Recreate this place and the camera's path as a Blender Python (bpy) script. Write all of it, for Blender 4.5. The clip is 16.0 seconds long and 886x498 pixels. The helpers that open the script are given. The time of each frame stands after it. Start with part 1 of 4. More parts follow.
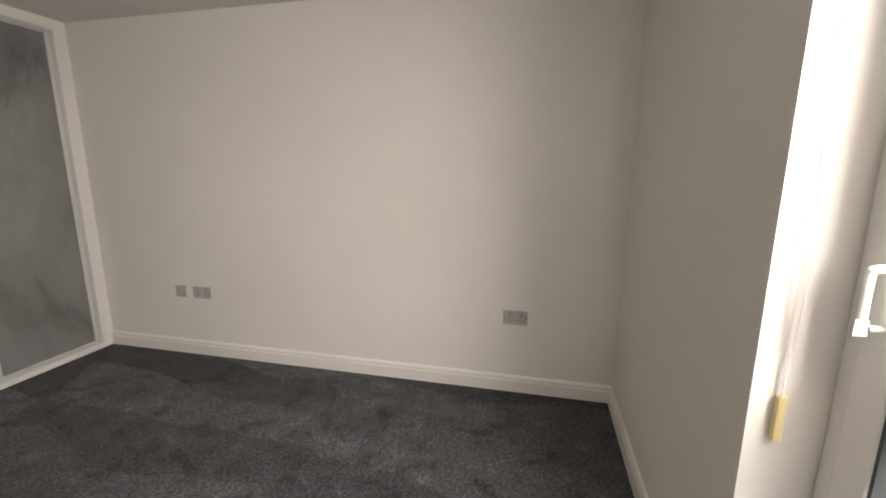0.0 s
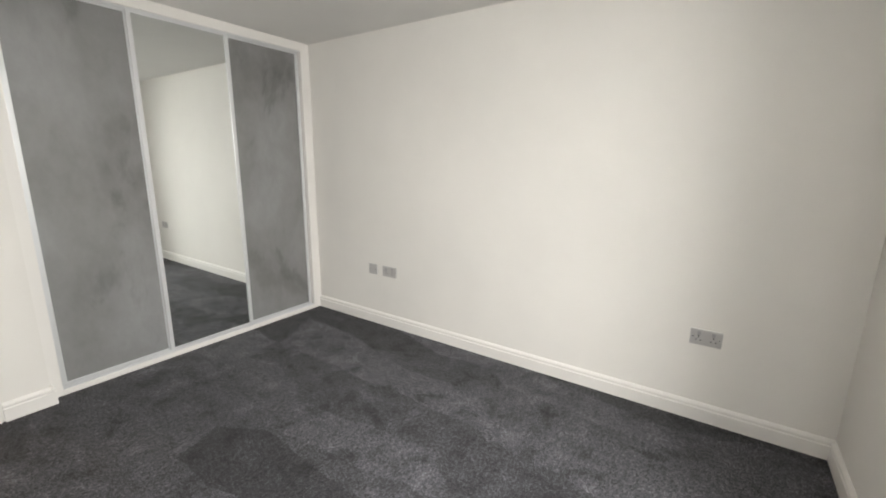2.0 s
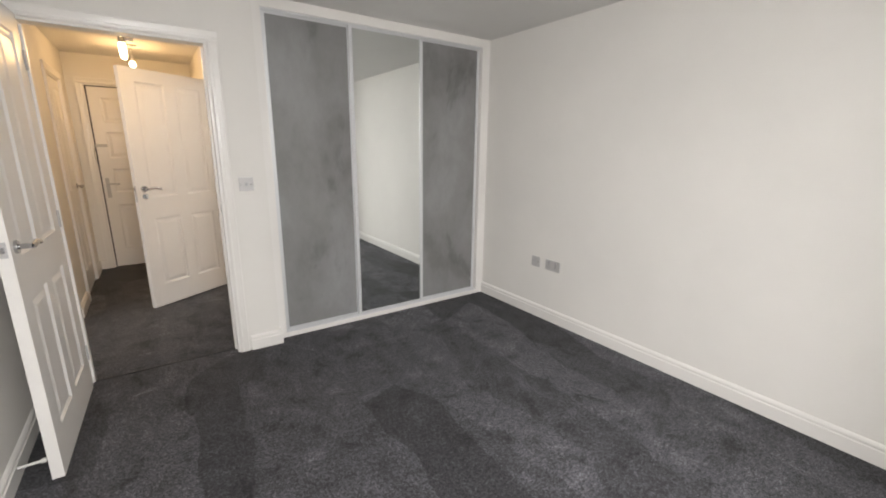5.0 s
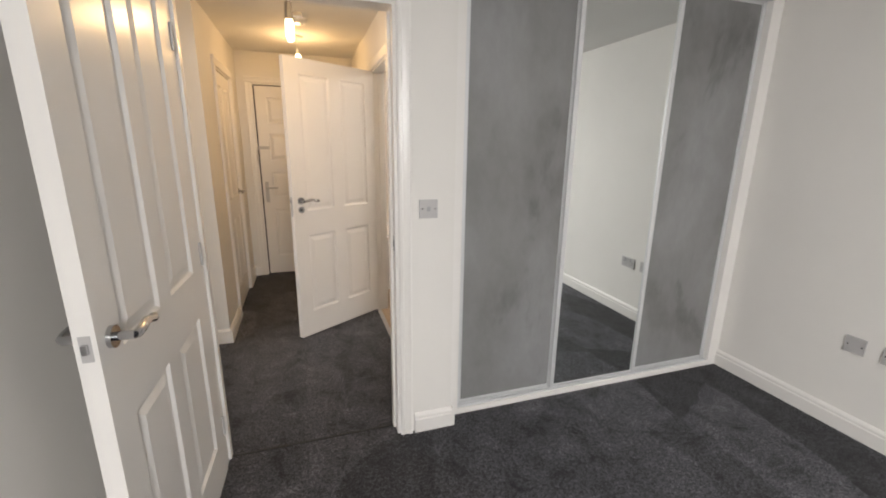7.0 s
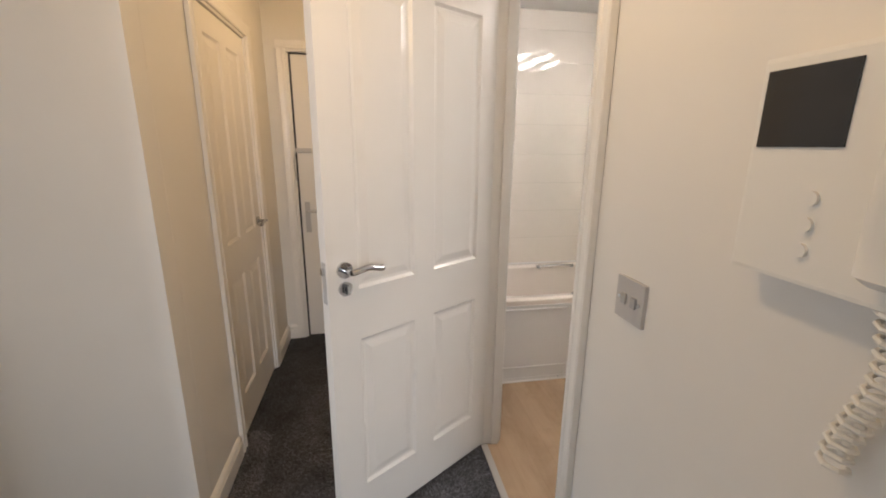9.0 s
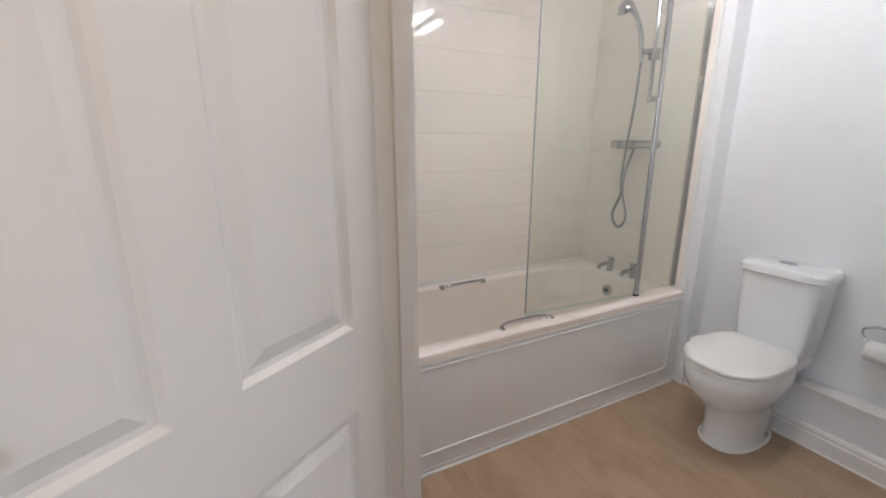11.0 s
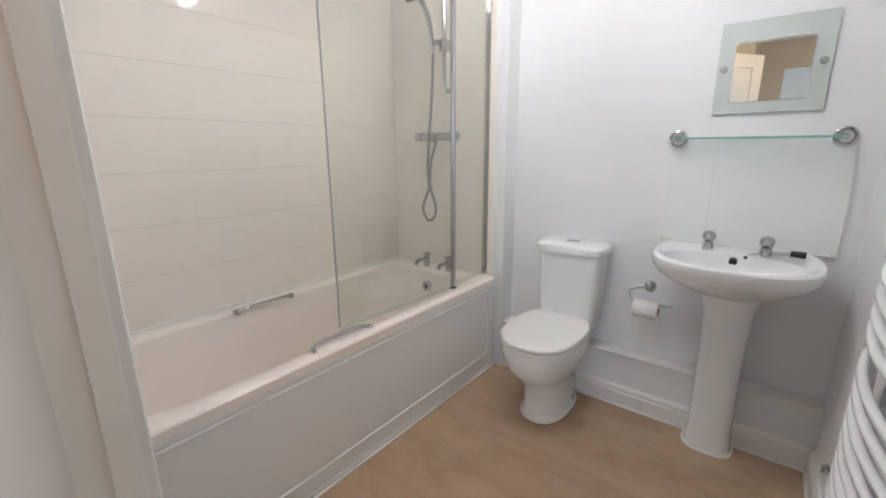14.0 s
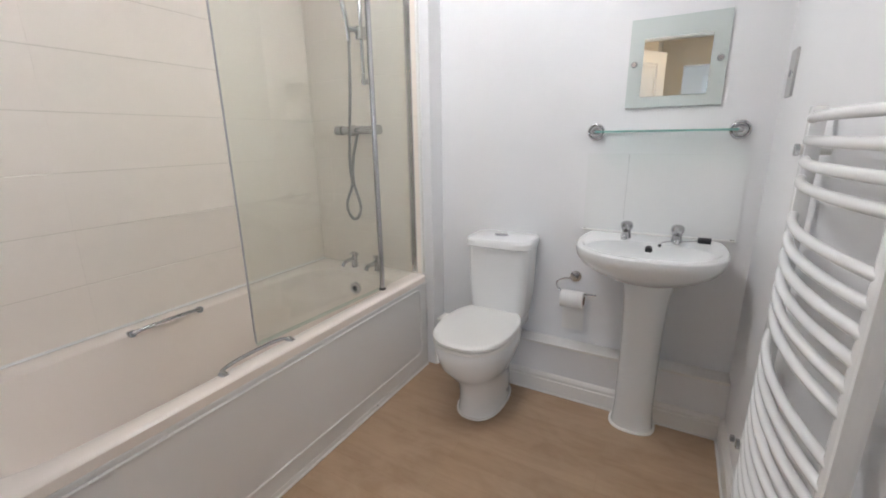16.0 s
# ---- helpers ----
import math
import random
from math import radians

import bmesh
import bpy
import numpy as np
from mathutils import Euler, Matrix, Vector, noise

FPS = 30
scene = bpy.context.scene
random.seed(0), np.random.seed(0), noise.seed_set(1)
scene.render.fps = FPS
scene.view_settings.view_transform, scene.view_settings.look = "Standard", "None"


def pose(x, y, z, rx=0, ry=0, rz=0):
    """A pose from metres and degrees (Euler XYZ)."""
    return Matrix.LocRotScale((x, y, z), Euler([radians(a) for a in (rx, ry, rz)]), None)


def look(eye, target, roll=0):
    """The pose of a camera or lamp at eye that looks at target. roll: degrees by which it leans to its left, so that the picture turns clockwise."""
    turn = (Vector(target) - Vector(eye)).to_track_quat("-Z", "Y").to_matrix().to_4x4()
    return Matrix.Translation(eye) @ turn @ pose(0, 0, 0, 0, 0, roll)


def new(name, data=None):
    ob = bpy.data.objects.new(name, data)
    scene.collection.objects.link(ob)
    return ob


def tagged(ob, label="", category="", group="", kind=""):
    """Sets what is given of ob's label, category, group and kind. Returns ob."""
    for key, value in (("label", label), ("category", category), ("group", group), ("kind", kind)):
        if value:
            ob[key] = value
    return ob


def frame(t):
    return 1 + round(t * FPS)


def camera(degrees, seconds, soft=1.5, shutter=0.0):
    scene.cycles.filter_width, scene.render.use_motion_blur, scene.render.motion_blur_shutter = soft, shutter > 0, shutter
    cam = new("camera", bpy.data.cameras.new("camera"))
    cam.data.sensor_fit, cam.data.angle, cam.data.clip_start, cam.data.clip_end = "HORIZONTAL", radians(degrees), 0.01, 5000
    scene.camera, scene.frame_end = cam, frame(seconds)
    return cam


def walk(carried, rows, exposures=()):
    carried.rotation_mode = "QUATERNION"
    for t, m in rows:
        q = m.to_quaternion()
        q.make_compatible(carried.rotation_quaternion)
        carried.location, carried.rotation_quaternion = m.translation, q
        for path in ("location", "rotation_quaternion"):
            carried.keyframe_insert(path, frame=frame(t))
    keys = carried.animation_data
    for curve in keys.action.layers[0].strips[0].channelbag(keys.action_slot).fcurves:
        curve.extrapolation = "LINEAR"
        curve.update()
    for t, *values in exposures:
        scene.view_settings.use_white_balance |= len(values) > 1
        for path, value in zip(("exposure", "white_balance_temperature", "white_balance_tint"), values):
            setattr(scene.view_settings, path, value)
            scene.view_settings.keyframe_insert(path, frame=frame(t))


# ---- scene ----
cam = camera(93.8, 16.0, soft=1.9)

PATH = [
    (0, (-2.406, -3.205, 1.363), (-0.493, -2.767, 0.977), 0.2),
    (0.5, (-2.428, -3.180, 1.357), (-0.577, -2.526, 0.977), 0.4),
    (1, (-2.445, -3.140, 1.387), (-0.664, -2.323, 0.984), 0.6),
    (1.5, (-2.460, -3.116, 1.382), (-0.758, -2.148, 0.973), 0.6),
    (2, (-2.490, -3.087, 1.391), (-0.869, -1.995, 0.966), 0.7),
    (2.5, (-2.489, -3.102, 1.377), (-0.966, -1.880, 0.948), 0.6),
    (3, (-2.503, -3.105, 1.371), (-1.075, -1.775, 0.930), 0.5),
    (5.5, (-2.606, -2.981, 1.403), (-1.592, -1.326, 0.921), 0.7),
    (6, (-2.626, -2.747, 1.400), (-1.728, -1.028, 0.911), 0.7),
    (6.5, (-2.660, -2.363, 1.421), (-1.897, -0.579, 0.936), 0.7),
    (7, (-2.620, -1.879, 1.441), (-2.009, -0.038, 0.953), 0.8),
    (7.5, (-2.627, -1.411, 1.427), (-2.159, 0.472, 0.944), 0.8),
    (8, (-2.634, -0.947, 1.442), (-2.267, 0.958, 0.958), 0.6),
    (8.5, (-2.581, -0.465, 1.442), (-2.263, 1.448, 0.955), 0.5),
    (8.7, (-2.577, -0.312, 1.438), (-2.262, 1.603, 0.954), 0.5),
    (10.8, (-2.358, 0.815, 1.320), (-1.517, 2.559, 0.819), 0.0),
    (11, (-2.323, 0.814, 1.311), (-1.438, 2.540, 0.821), 0.0),
    (11.5, (-2.277, 0.919, 1.278), (-1.197, 2.535, 0.808), 0.4),
    (12, (-2.202, 0.942, 1.262), (-0.999, 2.470, 0.797), 0.2),
    (12.5, (-2.155, 0.949, 1.251), (-0.850, 2.392, 0.789), -0.0),
    (13, (-2.130, 0.939, 1.248), (-0.750, 2.308, 0.778), -0.2),
    (13.5, (-2.122, 0.942, 1.245), (-0.667, 2.231, 0.775), -0.3),
    (14, (-2.118, 0.942, 1.254), (-0.601, 2.153, 0.776), -0.4),
    (14.5, (-2.106, 0.946, 1.257), (-0.535, 2.083, 0.771), -0.5),
    (15, (-2.082, 0.955, 1.257), (-0.460, 2.017, 0.764), -0.7),
    (15.5, (-2.060, 0.961, 1.256), (-0.396, 1.952, 0.756), -0.7),
    (16, (-2.031, 0.961, 1.264), (-0.347, 1.909, 0.747), -0.8),
]
walk(cam, [(t, look(eye, target, roll)) for t, eye, target, roll in PATH],
     [(0.0, -0.82, 7900, 18), (0.5, -0.42, 7700, 16), (1.0, -0.12, 7400, 14), (1.5, -0.08, 7200, 12), (2.2, -0.14, 7150, 12), (3.0, -0.23, 7100, 13), (7.0, -0.3, 7050, 15), (7.5, -0.3, 6850, 15), (8.1, -0.32, 6650, 14), (8.6, -0.34, 6600, 14),
      (9.6, -0.3, 6100, 13), (10.8, -0.42, 5800, 13), (12.0, -0.36, 5800, 12), (16.0, -0.36, 5800, 12)])

# ---- world and light ----
world = bpy.data.worlds.new("world")
scene.world = world
world.use_nodes = True
wn = world.node_tree.nodes
sky = wn.new("ShaderNodeTexSky")
sky.sky_type = "NISHITA"
sky.sun_disc = False
sky.sun_elevation = radians(48)
sky.sun_rotation = radians(20)
wn["Background"].inputs["Strength"].default_value = 0.1
world.node_tree.links.new(sky.outputs["Color"], wn["Background"].inputs["Color"])

sun = new("sun", bpy.data.lights.new("sun", "SUN"))
sun.data.energy, sun.data.angle, sun.data.color = 1.2, radians(12), (1, 0.96, 0.9)
sun.matrix_world = look((3, 8, 10), (0, 0, 0))


def area_lamp(name, size_x, size_y, watts, colour, eye, target):
    lamp = new(name, bpy.data.lights.new(name, "AREA"))
    lamp.data.shape, lamp.data.size, lamp.data.size_y = "RECTANGLE", size_x, size_y
    lamp.data.energy, lamp.data.color = watts, colour
    lamp.matrix_world = look(eye, target)
    return lamp


def bulb_lamp(name, watts, colour, radius, at):
    lamp = new(name, bpy.data.lights.new(name, "POINT"))
    lamp.data.energy, lamp.data.color, lamp.data.shadow_soft_size = watts, colour, radius
    lamp.location = at
    return lamp


SKY_WATTS, HALL_WATTS = 315, 9
area_lamp("skylight_in_window", 1.3, 0.9, SKY_WATTS, (0.93, 0.97, 1.0), (-2.35, -4.16, 1.97), (-1.2, -2.85, 0.72))
area_lamp("skylight_straight_in", 1.1, 1.7, 17, (0.90, 0.96, 1.0), (-2.15, -3.79, 1.1), (-2.3, 0.0, 0.55))
area_lamp("skylight_in_side_window", 1.35, 1.0, 35, (0.92, 0.965, 1.0), (-5.72, 0.05, 1.52), (-3.6, 0.75, 0.9))
bulb_lamp("hall_bulb", HALL_WATTS, (1.0, 0.67, 0.33), 0.028, (-2.645, 0.555, 1.99))
bulb_lamp("hall_bulb", HALL_WATTS * 0.9, (1.0, 0.64, 0.29), 0.028, (-2.61, 2.17, 2.14))


# ---- materials ----
class Mat:
    """A principled material with small node helpers."""

    def __init__(self, name, colour=(0.8, 0.8, 0.8), rough=0.5, metal=0.0, **more):
        self.m = bpy.data.materials.new(name)
        self.m.use_nodes = True
        self.t = self.m.node_tree
        self.b = self.t.nodes["Principled BSDF"]
        self.set("Base Color", (*colour, 1))
        self.set("Roughness", rough)
        self.set("Metallic", metal)
        for key, value in more.items():
            self.set(key.replace("_", " "), value)
        self.coords = self.t.nodes.new("ShaderNodeNewGeometry").outputs["Position"]

    def set(self, key, value):
        self.b.inputs[key].default_value = value

    def link(self, a, b):
        self.t.links.new(a, b)

    def local(self):
        self.coords = self.t.nodes.new("ShaderNodeTexCoord").outputs["Object"]
        return self

    def mapped(self, scale):
        n = self.t.nodes.new("ShaderNodeMapping")
        n.inputs["Scale"].default_value = scale
        self.link(self.coords, n.inputs["Vector"])
        return n.outputs["Vector"]

    def noise(self, scale, detail=3, rough=0.5, stretch=None, distort=0.0):
        n = self.t.nodes.new("ShaderNodeTexNoise")
        n.inputs["Scale"].default_value = scale
        n.inputs["Detail"].default_value = detail
        n.inputs["Roughness"].default_value = rough
        n.inputs["Distortion"].default_value = distort
        self.link(self.mapped(stretch) if stretch else self.coords, n.inputs["Vector"])
        return n.outputs["Fac"]

    def ramp(self, fac, stops, smooth=False):
        n = self.t.nodes.new("ShaderNodeValToRGB")
        n.color_ramp.interpolation = "EASE" if smooth else "LINEAR"
        el = n.color_ramp.elements
        while len(el) < len(stops):
            el.new(0.5)
        for e, (p, c) in zip(el, stops):
            e.position = p
            e.color = (*c, 1) if isinstance(c, tuple) else (c, c, c, 1)
        self.link(fac, n.inputs["Fac"])
        return n.outputs["Color"]

    def mix(self, a, b, fac, kind="MIX"):
        n = self.t.nodes.new("ShaderNodeMix")
        n.data_type, n.blend_type = "RGBA", kind
        for slot, v in ((n.inputs["Factor"], fac), (n.inputs[6], a), (n.inputs[7], b)):
            if isinstance(v, (int, float)):
                slot.default_value = v
            elif isinstance(v, tuple):
                slot.default_value = (*v, 1)
            else:
                self.link(v, slot)
        return n.outputs[2]

    def colour(self, out):
        self.link(out, self.b.inputs["Base Color"])
        return self

    def roughness(self, out):
        self.link(out, self.b.inputs["Roughness"])
        return self

    def bump(self, out, strength=0.2, distance=0.001):
        n = self.t.nodes.new("ShaderNodeBump")
        n.inputs["Strength"].default_value = strength
        n.inputs["Distance"].default_value = distance
        self.link(out, n.inputs["Height"])
        self.link(n.outputs["Normal"], self.b.inputs["Normal"])
        return self


def paint(name, base, rough, bump, grain=90):
    k = Mat(name, base, rough)
    dark = tuple(c * 0.95 for c in base)
    k.colour(k.mix(dark, base, k.ramp(k.noise(1.3, 4, 0.6), [(0.3, 0.0), (0.65, 1.0)])))
    return k.bump(k.noise(grain, 4, 0.6), bump, 0.001).m


WALL = paint("white_emulsion", (0.80, 0.78, 0.745), 0.75, 0.18)
CEILING = paint("ceiling_emulsion", (0.78, 0.77, 0.75), 0.85, 0.25, 60)
BATHWALL = paint("bathroom_emulsion", (0.82, 0.82, 0.83), 0.6, 0.15)
GLOSS = paint("white_gloss_paint", (0.83, 0.81, 0.78), 0.28, 0.06, 40)
UPVC = paint("white_upvc", (0.85, 0.85, 0.84), 0.25, 0.03, 30)

c = Mat("charcoal_carpet", rough=1.0, Sheen_Weight=0.06, Sheen_Roughness=0.5)
tuft = c.ramp(c.mix(c.noise(150, 4, 0.9), c.noise(60, 4, 0.9), 0.4), [(0.425, (0.010, 0.0102, 0.0115)), (0.50, (0.040, 0.040, 0.046)), (0.58, (0.15, 0.152, 0.170))])
lanes = c.t.nodes.new("ShaderNodeTexVoronoi")
lanes.inputs["Scale"].default_value = 1.0
swirl = c.t.nodes.new("ShaderNodeTexNoise")
swirl.inputs["Scale"].default_value, swirl.inputs["Detail"].default_value = 2.2, 3
c.link(c.coords, swirl.inputs["Vector"])
bent = c.mix(c.coords, swirl.outputs["Color"], 0.16)
slant = c.t.nodes.new("ShaderNodeMapping")
slant.inputs["Rotation"].default_value = (0, 0, radians(38))
slant.inputs["Scale"].default_value = (3.4, 1.15, 1)
c.link(bent, slant.inputs["Vector"])
c.link(slant.outputs["Vector"], lanes.inputs["Vector"])
sweep = c.ramp(lanes.outputs["Color"], [(0.15, 0.58), (0.5, 0.95), (0.85, 1.35)])
patch = c.ramp(c.noise(7.0, 5, 0.62, (1.1, 0.9, 1), 0.5), [(0.33, 0.40), (0.44, 0.84), (0.58, 1.04), (0.70, 1.55)])
c.colour(c.mix(c.mix(tuft, sweep, 1.0, "MULTIPLY"), patch, 1.0, "MULTIPLY"))
CARPET = c.bump(c.noise(150, 4, 0.9), 0.5, 0.003).m

c = Mat("concrete_effect_laminate", rough=0.42)
cloud = c.ramp(c.noise(1.7, 4, 0.5, (1.1, 1, 0.8), 0.2), [(0.30, (0.175, 0.172, 0.170)), (0.48, (0.235, 0.234, 0.234)), (0.62, (0.275, 0.276, 0.280)), (0.78, (0.315, 0.316, 0.322))], True)
stain = c.ramp(c.noise(2.3, 5, 0.60, (1.3, 1, 0.62), 0.35), [(0.33, 0.66), (0.45, 0.93), (0.56, 1.0)], True)
grain = c.ramp(c.noise(22, 5, 0.7, (1.2, 1, 0.7)), [(0.3, 0.95), (0.7, 1.04)])
c.colour(c.mix(c.mix(cloud, stain, 1.0, "MULTIPLY"), grain, 1.0, "MULTIPLY"))
LAMINATE = c.bump(c.noise(45, 4, 0.6), 0.05, 0.001).m

ALU = Mat("silver_trim", (0.72, 0.73, 0.74), 0.38, 0.35).m
MIRROR = Mat("mirror_silver", (0.88, 0.91, 0.90), 0.015, 1.0).m
SMOKED = Mat("mirror_border", (0.58, 0.63, 0.615), 0.3, 0.3).m
c = Mat("chrome", (0.50, 0.50, 0.51), 0.12, 1.0)
CHROME = c.roughness(c.ramp(c.noise(30, 3), [(0.3, 0.07), (0.7, 0.2)])).m
c = Mat("brushed_steel_plate", (0.50, 0.49, 0.485), 0.45, 0.2)
STEEL = c.roughness(c.ramp(c.noise(60, 3, 0.5, (1, 1, 12)), [(0.3, 0.34), (0.7, 0.5)])).m
HOSE = Mat("braided_steel_hose", (0.30, 0.29, 0.275), 0.35, 0.7).m
SLATE = Mat("grey_moulding", (0.36, 0.36, 0.37), 0.45).m
c = Mat("vitreous_china", (0.84, 0.85, 0.85), 0.10, Coat_Weight=0.4)
CHINA = c.bump(c.noise(9, 2), 0.03, 0.002).m
SEAT = Mat("white_seat_plastic", (0.84, 0.83, 0.81), 0.22).m
c = Mat("cream_acrylic", (0.885, 0.81, 0.745), 0.16)
ACRYLIC = c.bump(c.noise(6, 2), 0.04, 0.003).m
c = Mat("bath_panel_plastic", (0.80, 0.79, 0.775), 0.3)
PANEL = c.bump(c.noise(12, 2), 0.04, 0.002).m
c = Mat("cream_glazed_tile", (0.82, 0.775, 0.70), 0.035)
info = c.t.nodes.new("ShaderNodeObjectInfo").outputs["Random"]
c.colour(c.mix(c.mix((0.875, 0.805, 0.73), (0.88, 0.81, 0.735), info), (0.83, 0.765, 0.695), c.ramp(c.noise(7, 4, 0.6), [(0.5, 0.0), (0.8, 0.6)])))
TILE = c.bump(c.noise(16, 2, 0.5), 0.015, 0.002).m
GROUT = Mat("tile_grout", (0.70, 0.64, 0.56), 0.6).m
c = Mat("oak_vinyl", rough=0.36)
plank = c.t.nodes.new("ShaderNodeTexBrick")
for key, value in (("Scale", 1.0), ("Mortar Size", 0.0009), ("Brick Width", 1.1), ("Row Height", 0.098), ("Bias", 0.0)):
    plank.inputs[key].default_value = value
plank.inputs["Color1"].default_value = (0.395, 0.272, 0.172, 1)
plank.inputs["Color2"].default_value = (0.435, 0.306, 0.198, 1)
plank.inputs["Mortar"].default_value = (0.37, 0.25, 0.155, 1)
turn = c.t.nodes.new("ShaderNodeMapping")
turn.inputs["Rotation"].default_value = (0, 0, radians(90))
c.link(c.coords, turn.inputs["Vector"])
c.link(turn.outputs["Vector"], plank.inputs["Vector"])
figure = c.ramp(c.noise(12, 6, 0.6, (3.2, 0.28, 1), 0.8), [(0.3, (0.80, 0.75, 0.68)), (0.52, (1.0, 1.0, 1.0)), (0.75, (1.1, 1.08, 1.05))])
mottle = c.ramp(c.noise(4.5, 5, 0.65, (1.4, 0.7, 1), 0.6), [(0.34, (0.78, 0.73, 0.66)), (0.5, (1.0, 1.0, 1.0)), (0.68, (1.12, 1.13, 1.13))])
c.colour(c.mix(c.mix(plank.outputs["Color"], figure, 0.35, "MULTIPLY"), mottle, 0.6, "MULTIPLY"))
VINYL = c.bump(c.noise(60, 3, 0.5, (2, 0.2, 1)), 0.08, 0.001).m
DARK = Mat("black_rubber", (0.018, 0.018, 0.02), 0.5).m
GASKET = Mat("grey_gasket", (0.09, 0.10, 0.11), 0.6).m
CORD = Mat("white_cord", (0.82, 0.80, 0.76), 0.7).m
ACORN = Mat("yellowed_pull_weight", (0.70, 0.58, 0.30), 0.4).m
c = Mat("tissue_paper", (0.86, 0.85, 0.83), 0.95)
PAPER = c.bump(c.noise(120, 3), 0.3, 0.001).m
CARD = Mat("brown_card", (0.25, 0.17, 0.11), 0.9).m
PLASTIC = Mat("white_plastic", (0.80, 0.79, 0.76), 0.35).m
SCREEN = Mat("dark_display", (0.03, 0.032, 0.036), 0.12).m
ENAMEL = Mat("white_radiator_enamel", (0.86, 0.86, 0.86), 0.22).m
SEALANT = Mat("white_sealant", (0.82, 0.81, 0.79), 0.45).m
WOOD = Mat("dark_wood_stop", (0.10, 0.06, 0.04), 0.5).m
c = Mat("pale_paving", (0.34, 0.32, 0.30), 0.9)
c.colour(c.mix((0.26, 0.25, 0.235), (0.40, 0.38, 0.35), c.noise(3, 5)))
PAVING = c.m


def glass_material(name, tint, rough=0.0):
    m = bpy.data.materials.new(name)
    m.use_nodes = True
    t = m.node_tree
    t.nodes.remove(t.nodes["Principled BSDF"])
    mix, clear, gloss, weight = (t.nodes.new("ShaderNode" + n) for n in ("MixShader", "BsdfTransparent", "BsdfGlossy", "LayerWeight"))
    clear.inputs["Color"].default_value = (*tint, 1)
    gloss.inputs["Roughness"].default_value = rough
    weight.inputs["Blend"].default_value = 0.12
    t.links.new(weight.outputs["Facing"], mix.inputs[0])
    t.links.new(clear.outputs[0], mix.inputs[1])
    t.links.new(gloss.outputs[0], mix.inputs[2])
    t.links.new(mix.outputs[0], t.nodes["Material Output"].inputs["Surface"])
    return m


GLASS = glass_material("clear_glass", (0.965, 0.98, 0.962))
SHELFGLASS = glass_material("green_edge_glass", (0.88, 0.95, 0.93))
GLASSEDGE = Mat("glass_edge", (0.22, 0.42, 0.38), 0.15).m


def glow(name, colour, strength):
    k = Mat(name, colour, 0.4)
    k.set("Emission Color", (*colour, 1))
    k.set("Emission Strength", strength)
    return k.m


TUBE_GLOW = glow("warm_lamp_tube", (1.0, 0.80, 0.50), 12.0)
CUBE_GLOW = glow("lit_glass_cube", (1.0, 0.945, 0.86), 74.0)


# ---- geometry helpers ----
def mesh_object(name, bm, material, parent=None, smooth=False, bevel=0.0):
    if bevel:
        bmesh.ops.bevel(bm, geom=bm.edges[:], offset=bevel, segments=2, profile=0.7, affect="EDGES", clamp_overlap=True)
    bmesh.ops.recalc_face_normals(bm, faces=bm.faces[:])
    data = bpy.data.meshes.new(name)
    bm.to_mesh(data)
    bm.free()
    data.materials.append(material)
    if smooth:
        for p in data.polygons:
            p.use_smooth = True
        data.set_sharp_from_angle(angle=radians(38))
    ob = new(name, data)
    if parent:
        ob.parent = parent
    return ob


def part(name, bm, material, parent, label="", smooth=False, bevel=0.0):
    ob = mesh_object(name, bm, material, parent, smooth, bevel)
    return tagged(ob, label)


def thing(name, label, category, m=None, group=""):
    ob = new(name)
    ob.empty_display_size = 0.1
    if m is not None:
        ob.matrix_world = m
    return tagged(ob, label, category, group)


def setting(name, bm, material, label, category, smooth=False, bevel=0.0):
    return tagged(mesh_object(name, bm, material, None, smooth, bevel), label, category, "", "structure")


def box(x0, x1, y0, y1, z0, z1, bm=None):
    bm = bm or bmesh.new()
    m = Matrix.LocRotScale(((x0 + x1) / 2, (y0 + y1) / 2, (z0 + z1) / 2), None, (abs(x1 - x0), abs(y1 - y0), abs(z1 - z0)))
    bmesh.ops.create_cube(bm, size=1, matrix=m)
    return bm


def rod(p, q, r, bm=None, r2=None, seg=20):
    bm = bm or bmesh.new()
    p, q = Vector(p), Vector(q)
    m = Matrix.Translation((p + q) / 2) @ (q - p).to_track_quat("Z", "Y").to_matrix().to_4x4()
    bmesh.ops.create_cone(bm, cap_ends=True, segments=seg, radius1=r, radius2=r if r2 is None else r2, depth=(q - p).length, matrix=m)
    return bm


def tube(points, r, bm=None, seg=12, closed=False, flat=1.0):
    """A round bar swept along points."""
    bm = bm or bmesh.new()
    pts = [Vector(p) for p in points]
    n, rings, side = len(pts), [], None
    for i, p in enumerate(pts):
        a = pts[(i - 1) % n] if closed or i else p
        b = pts[(i + 1) % n] if closed or i < n - 1 else p
        d = (b - a).normalized()
        if side is None:
            side = d.orthogonal().normalized()
        side = (side - d * side.dot(d)).normalized()
        up = d.cross(side)
        rr = r[i] if isinstance(r, (list, tuple)) else r
        rings.append([bm.verts.new(p + side * math.cos(2 * math.pi * k / seg) * rr + up * math.sin(2 * math.pi * k / seg) * rr * flat) for k in range(seg)])
    for i in range(n if closed else n - 1):
        a, b = rings[i], rings[(i + 1) % n]
        for k in range(seg):
            bm.faces.new((a[k], a[(k + 1) % seg], b[(k + 1) % seg], b[k]))
    if not closed:
        bm.faces.new(rings[0][::-1])
        bm.faces.new(rings[-1])
    return bm


